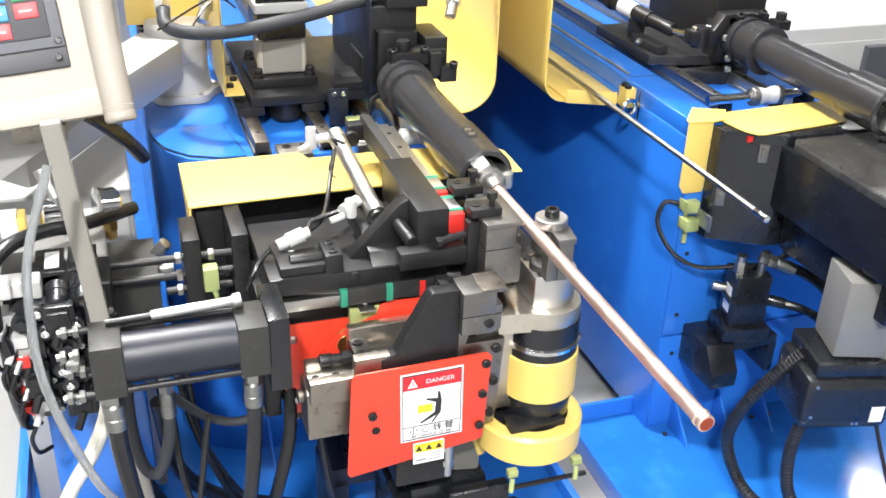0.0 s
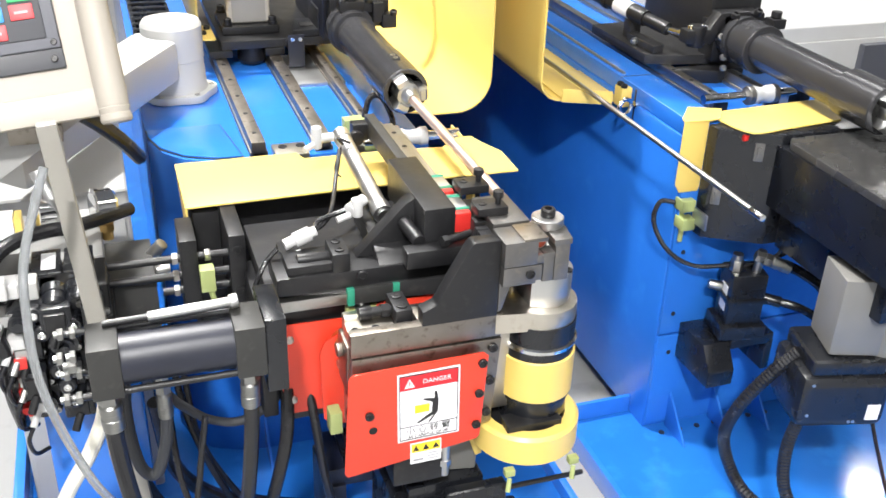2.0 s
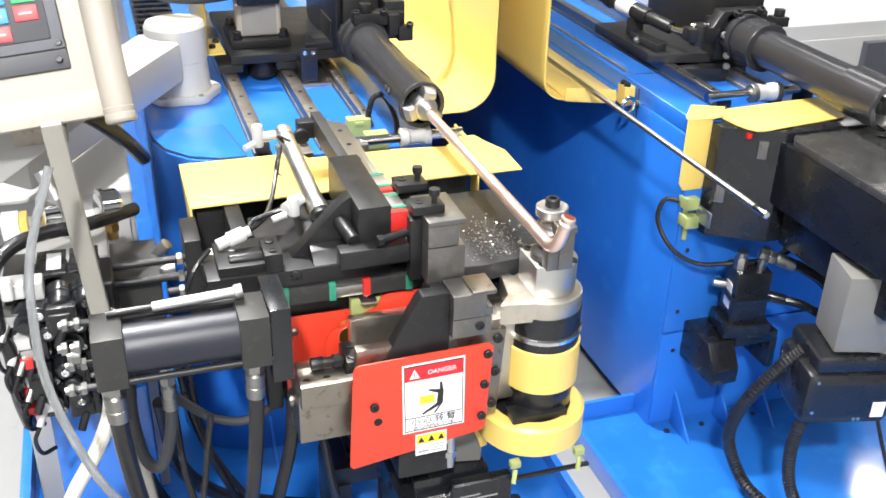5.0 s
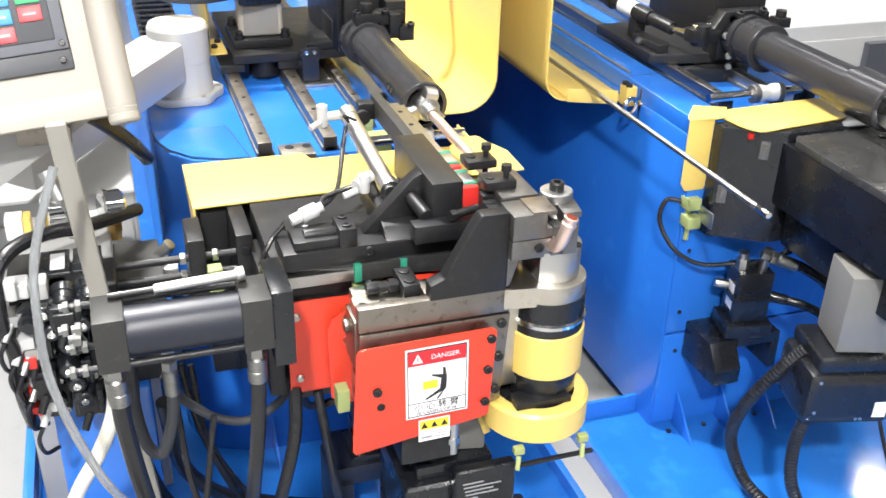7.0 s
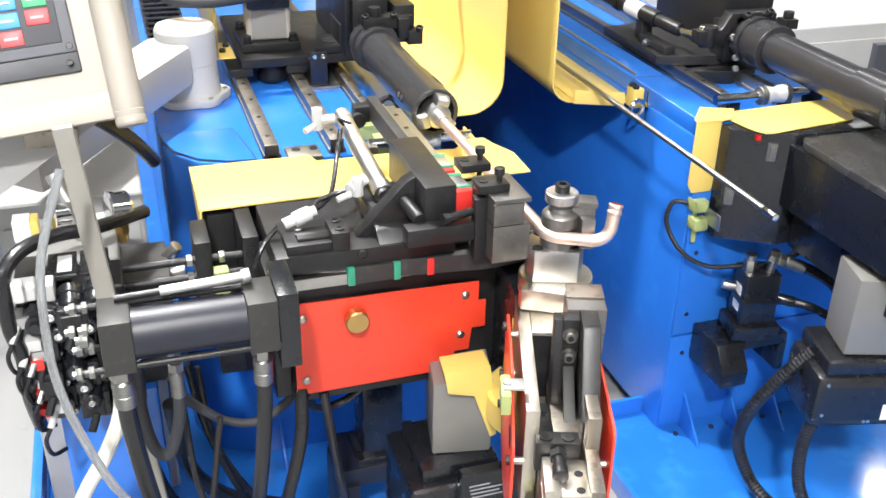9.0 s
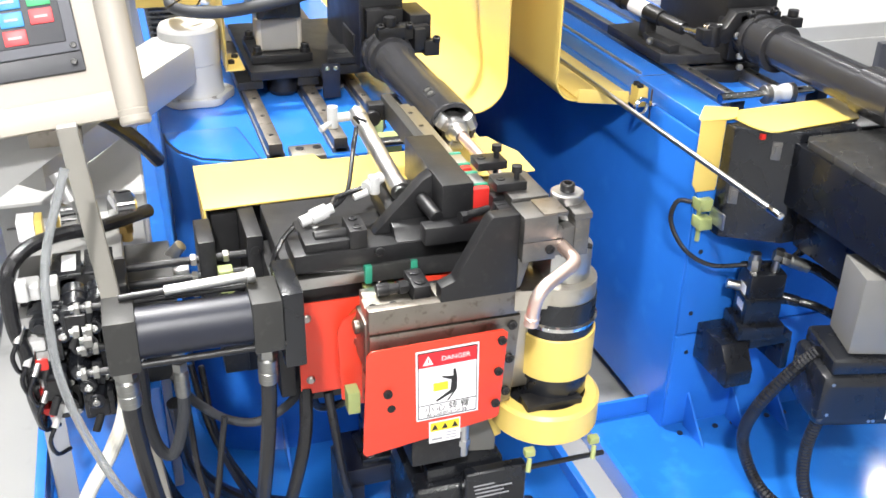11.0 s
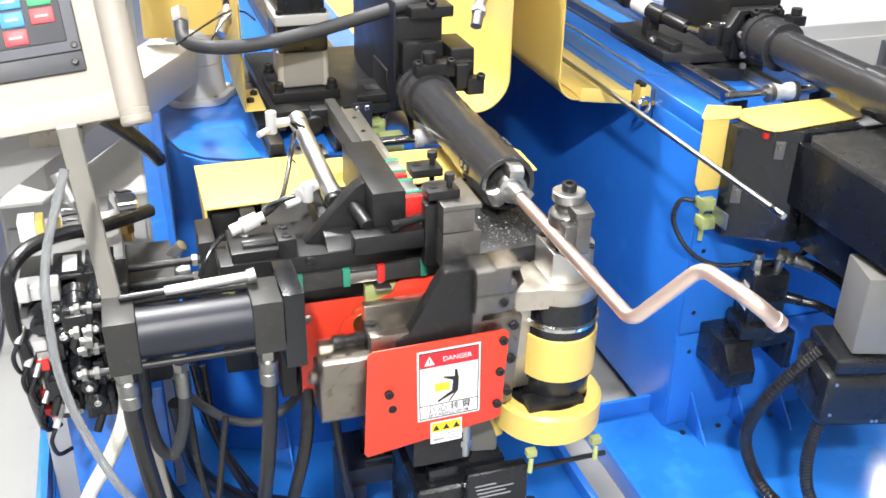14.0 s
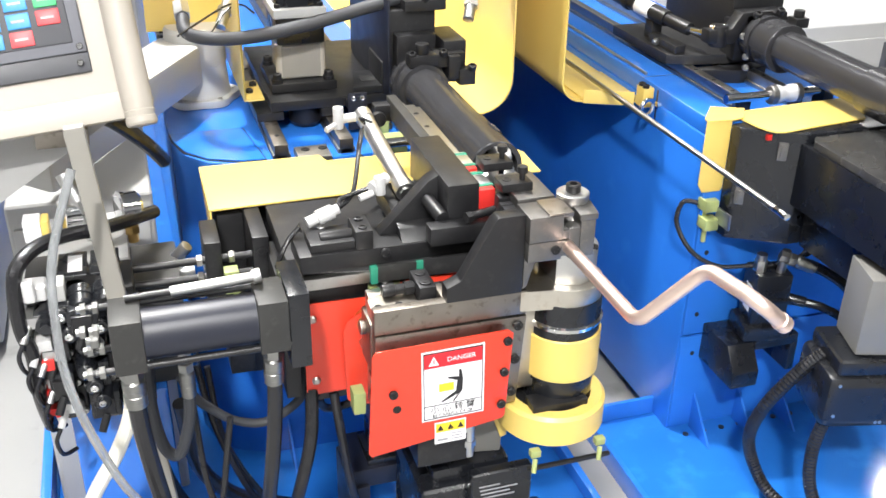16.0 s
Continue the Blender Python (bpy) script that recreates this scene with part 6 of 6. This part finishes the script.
part("red_lamp", merged(cyl((-0.874, 0.202, 0.72), (-0.874, 0.165, 0.72), 0.009, 14), cyl((-0.87, 0.202, 0.685), (-0.87, 0.165, 0.685), 0.007, 14)), REDSEAL, VAL)
for x, z, y in ((-0.704, 0.952, 0.39), (-0.804, 0.945, 0.41)):
    g = part("gauge", merged(lathe((x - 0.020, y - 0.006, z + 0.002), (x + 0.02, y + 0.006, z - 0.002), [(0, 0.028), (0.002, 0.034), (0.009, 0.034), (0.010, 0.031), (0.034, 0.031), (0.040, 0.024), (0.040, 0)], 32)), CHROME, VAL, "bright steel pressure gauge")
    part("dial", cyl((x - 0.0195, y - 0.0058, z + 0.002), (x - 0.0188, y - 0.0056, z + 0.002), 0.025, 28), SIGNWHITE, g)
    part("stem", merged(cyl((x, y, z - 0.025), (x, y, z - 0.068), 0.010, 12), cyl((x, y, z - 0.035), (x, y, z - 0.05), 0.014, 6)), BRASS, VAL)
part("pipe_elbow", merged(cyl((-0.81, 0.42, 1.02), (-0.79, 0.40, 0.97), 0.014, 14), cyl((-0.79, 0.40, 0.975), (-0.775, 0.39, 0.90), 0.013, 6)), ALU, VAL)
part("port_fitting", cyl((-0.635, 0.40, 0.80), (-0.60, 0.40, 0.80), 0.013, 14, bev=0.001), ALU, VAL)
part("port_fitting", cyl((-0.635, 0.40, 0.83), (-0.61, 0.39, 0.86), 0.012, 14, bev=0.001), ALU, VAL)
part("flow_tag", box(-0.892, -0.862, 0.40, 0.44, 0.90, 0.94, 0.002), SIGNWHITE, VAL)
part("flow_cap", box(-0.8615, -0.848, 0.40, 0.44, 0.90, 0.938, 0.002), YELLOW, VAL)
SIDE = thing("limit_stop_frame", (-0.52, 0.30, 0.75), "black limit stop frame with threaded rods", "machine frame")
part("end_plate", box(-0.585, -0.555, 0.27, 0.37, 0.755, 0.92, 0.003), BLACK, SIDE)
part("inner_plate", box(-0.50, -0.47, 0.26, 0.42, 0.74, 0.925, 0.003), BLACK, SIDE)
part("bridge", box(-0.555, -0.50, 0.34, 0.40, 0.76, 0.80, 0.003), BLACK, SIDE)
for z, y, x0 in ((0.880, 0.285, -0.725), (0.845, 0.285, -0.72), (0.80, 0.31, -0.62)):
    part("threaded_rod", cyl((x0, y, z), (-0.50, y, z), 0.0075, 14), BLACK, SIDE)
    for x in (-0.60, -0.542):
        part("rod_nut", hexnut((x, y, z), (1, 0, 0), 0.012, 0.010), STEEL, SIDE)
part("sensor", merged(box(-0.556, -0.53, 0.235, 0.262, 0.83, 0.875, 0.002), cyl((-0.54, 0.245, 0.832), (-0.532, 0.24, 0.80), 0.005, 10)), LIME, SIDE, "lime green sensor")
for z in (0.895, 0.81):
    part("frame_screw", screw((-0.485, 0.26, z), (0, -1, 0), 0.010, 0.004), BLACK, SIDE)
FM = thing("floor_motor", (-0.22, 0.4, 0.055), "black drive motor on a U-shaped black foot", "motor")
part("motor", merged(box(-0.265, -0.175, 0.34, 0.43, 0.30, 0.56, 0.006), box(-0.28, -0.16, 0.33, 0.44, 0.29, 0.305, 0.003)), BLACKP, FM)
part("foot", merged(box(-0.32, -0.12, 0.32, 0.46, 0.24, 0.29, 0.005), box(-0.325, -0.28, 0.31, 0.47, 0.055, 0.25, 0.006), box(-0.16, -0.115, 0.31, 0.47, 0.055, 0.25, 0.006)), NAVY, FM)

hose([(-0.764, -0.002, 1.198), (-0.803, -0.05, 1.095), (-0.812, -0.08, 1.016), (-0.809, -0.1, 0.916), (-0.782, -0.1, 0.789), (-0.739, -0.1, 0.68), (-0.66, -0.05, 0.56)], 0.0065, "cloudy clear vinyl hose hanging in an arc", False, VINYL, 0, "clear_hose")
hose([(-0.735, 0.06, 0.83), (-0.739, 0.05, 0.747), (-0.771, 0.05, 0.667), (-0.823, 0.05, 0.577), (-0.88, 0.1, 0.4), (-0.92, 0.2, 0.07)], 0.0125, "cream hose beside the cylinder", False, CREAMHOSE, 0, "cream_hose")
hose([(-0.655, 0.16, 0.72), (-0.634, 0.16, 0.672), (-0.609, 0.16, 0.642), (-0.571, 0.16, 0.608), (-0.521, 0.16, 0.591), (-0.472, 0.16, 0.608), (-0.438, 0.16, 0.647), (-0.43, 0.17, 0.72)], 0.0085, "grey hose looping under the cylinder", False, RUBBERG)
hose([(-0.72, 0.2, 0.70), (-0.715, 0.18, 0.55), (-0.68, 0.2, 0.40), (-0.62, 0.25, 0.30), (-0.54, 0.3, 0.2), (-0.4, 0.35, 0.12), (-0.25, 0.3, 0.08)], 0.016, "black hydraulic hose on the blue tray", False)
hose([(-0.66, 0.25, 0.6), (-0.64, 0.28, 0.42), (-0.58, 0.32, 0.30), (-0.50, 0.36, 0.22), (-0.38, 0.40, 0.14), (-0.3, 0.42, 0.10)], 0.016, "black hydraulic hose on the blue tray", False)
hose([(-0.43, 0.12, 0.68), (-0.44, 0.10, 0.58), (-0.47, 0.10, 0.45), (-0.50, 0.14, 0.3), (-0.52, 0.2, 0.15), (-0.5, 0.3, 0.07)], 0.0125, "black hose below the red plate", False)
hose([(-0.39, 0.12, 0.66), (-0.385, 0.10, 0.60), (-0.37, 0.11, 0.48), (-0.35, 0.13, 0.35), (-0.34, 0.17, 0.2), (-0.33, 0.25, 0.08)], 0.009, "black signal cable with a plug", False, RUBBER, 0, "cable")
hose([(-0.16, 0.16, 0.66), (-0.13, 0.14, 0.62), (-0.14, 0.12, 0.55), (-0.18, 0.12, 0.45), (-0.25, 0.14, 0.35), (-0.33, 0.2, 0.2), (-0.38, 0.25, 0.1)], 0.012, "black cable running down from the head", False, RUBBER, 0, "cable")
hose([(-0.11, 0.10, 0.62), (-0.115, 0.07, 0.55), (-0.10, 0.04, 0.46), (-0.06, 0.02, 0.40), (0.0, 0.05, 0.36)], 0.010, "black servo cable under the head", False, RUBBER, 0, "cable")
hose([(-0.62, 0.34, 0.62), (-0.60, 0.3, 0.5), (-0.56, 0.3, 0.36), (-0.5, 0.32, 0.2), (-0.44, 0.3, 0.08)], 0.007, "thin black cable hanging over the blue tray", False, RUBBER, 0, "cable")
hose([(-0.60, 0.36, 0.6), (-0.585, 0.32, 0.45), (-0.53, 0.33, 0.30), (-0.46, 0.34, 0.18), (-0.36, 0.3, 0.08)], 0.007, "thin black cable hanging over the blue tray", False, RUBBER, 0, "cable")
hose([(-0.66, 0.4, 0.935), (-0.748, 0.3, 0.96), (-0.801, 0.27, 0.97), (-0.852, 0.22, 0.978), (-0.882, 0.18, 0.967), (-0.892, 0.165, 0.935), (-0.894, 0.16, 0.863), (-0.884, 0.16, 0.806), (-0.887, 0.17, 0.719), (-0.886, 0.22, 0.621)], 0.0125, "black sleeved cable harness arching over the valves", False, RUBBER, 0, "cable_harness")
hose([(-0.58, 0.10, 0.66), (-0.60, 0.08, 0.55), (-0.62, 0.06, 0.42), (-0.60, 0.08, 0.28), (-0.53, 0.14, 0.16), (-0.44, 0.2, 0.085), (-0.32, 0.22, 0.07)], 0.006, "thin glossy black cable hanging over the blue tray", False, RUBBER, 0, "cable")
hose([(-0.64, 0.12, 0.68), (-0.63, 0.09, 0.52), (-0.585, 0.06, 0.36), (-0.52, 0.08, 0.22), (-0.45, 0.12, 0.10), (-0.36, 0.13, 0.07)], 0.006, "thin glossy black cable hanging over the blue tray", False, RUBBER, 0, "cable")
hose([(-0.68, 0.16, 0.42), (-0.63, 0.15, 0.30), (-0.56, 0.14, 0.19), (-0.47, 0.10, 0.11), (-0.36, 0.06, 0.08), (-0.24, 0.04, 0.075)], 0.014, "ribbed black cable conduit on the blue tray", False, RUBBER, 0.010, "cable_conduit")
hose([(-0.42, 0.13, 0.66), (-0.40, 0.16, 0.60), (-0.35, 0.18, 0.585), (-0.31, 0.17, 0.62), (-0.30, 0.16, 0.68)], 0.008, "short black cable loop under the red plate", False, RUBBER, 0, "cable")
# cable carrier on the left bed
CHN = thing("cable_carrier", (-0.53, 1.9, 0.87), "black plastic drag chain lying on the blue bed", "cable carrier")
for k in range(14):
    y = 1.56 + 0.062 * k
    part("link", merged(box(-0.585, -0.575, y, y + 0.058, 0.875, 0.925, 0.004), box(-0.475, -0.465, y, y + 0.058, 0.875, 0.925, 0.004), box(-0.58, -0.47, y + 0.016, y + 0.040, 0.917, 0.9255, 0.002), box(-0.58, -0.47, y + 0.016, y + 0.040, 0.8745, 0.88, 0.001)), BLACKP, CHN)
# bright swarf on the head plate
SW = bmesh.new()
rs = random.Random(11)
for k in range(420):
    x, y = rs.gauss(-0.045, 0.035), rs.gauss(0.135, 0.05)
    if not (-0.12 < x < 0.03 and 0.078 < y < 0.33):
        continue
    a, l, w = rs.uniform(0, 6.28), rs.uniform(0.0006, 0.0032), rs.uniform(0.0003, 0.0009)
    dx, dy = math.cos(a), math.sin(a)
    z = 0.8955
    q = [SW.verts.new((x + dx * l * i - dy * w * j, y + dy * l * i + dx * w * j, z + rs.uniform(0, 0.0025))) for i, j in ((-1, -1), (1, -1), (1, 1), (-1, 1))]
    SW.faces.new(q)
SWARF = part("metal_swarf", SW, STEEL, HEAD, "scattered bright metal chips")
SWARF["kind"] = "stuff"


# ---- everything that moves ----
def motions():
    steps = sorted({round(0.1 * i, 2) for i in range(161)})
    moving = [0.0]
    for t in steps[1:-1]:
        a, b, c = t - 0.1, t, t + 0.1
        state = [(lift(s), swing(s), clamp(s), press(s), feed(s), roll_free(s), chuck_back(s), ahead(s), *bends(s)) for s in (a, b, c)]
        if any(abs(state[0][i] - state[1][i]) > 1e-6 or abs(state[1][i] - state[2][i]) > 1e-6 for i in range(len(state[0]))):
            moving.append(t)
    moving.append(16.0)
    up = [(t, lift(t)) for t in moving]
    for ob in [HEAD, HYD] + LIFTED_HOSES:
        o = ORG[ob]
        walk(ob, [(t, pose(o.x, o.y, o.z + h)) for t, h in up])
    walk(ARM, [(t, pose(0, 0, 0.66 + lift(t), 0, 0, swing(t))) for t in moving])
    c = Vector(CS) - ORG[ARM]
    walk(CLAMP, [(t, pose(c.x - 0.092 * clamp(t), c.y, c.z - 0.102 * clamp(t))) for t in moving])
    o = ORG[PRS]
    walk(PRS, [(t, pose(o.x + press(t), o.y, o.z + lift(t))) for t in moving])
    o = ORG[CAR]
    walk(CAR, [(t, pose(o.x, o.y + (UJ - feed(t)) - 0.608 + chuck_back(t) - ahead(t), o.z)) for t in moving])
    c = ORG[CHUCK] - ORG[CAR]
    walk(CHUCK, [(t, pose(c.x, c.y + ahead(t), c.z, 0, math.degrees(roll_free(t)), 0)) for t in moving])
    for ob, u, length, bend, k in PIECES:
        rows = []
        for t in moving:
            m = tube_frame(u, feed(t), bends(t), roll_free(t))
            if bend >= 0:
                far = tube_frame(u - length, feed(t), bends(t), roll_free(t))
                d = far.translation - m.translation
                q = (m.to_3x3() @ Vector((0, -1, 0))).rotation_difference(d)
                m = Matrix.Translation(m.translation) @ (q.to_matrix().to_4x4() @ m.to_3x3().to_4x4())
            rows.append((t, m))
        walk(ob, rows)


motions()
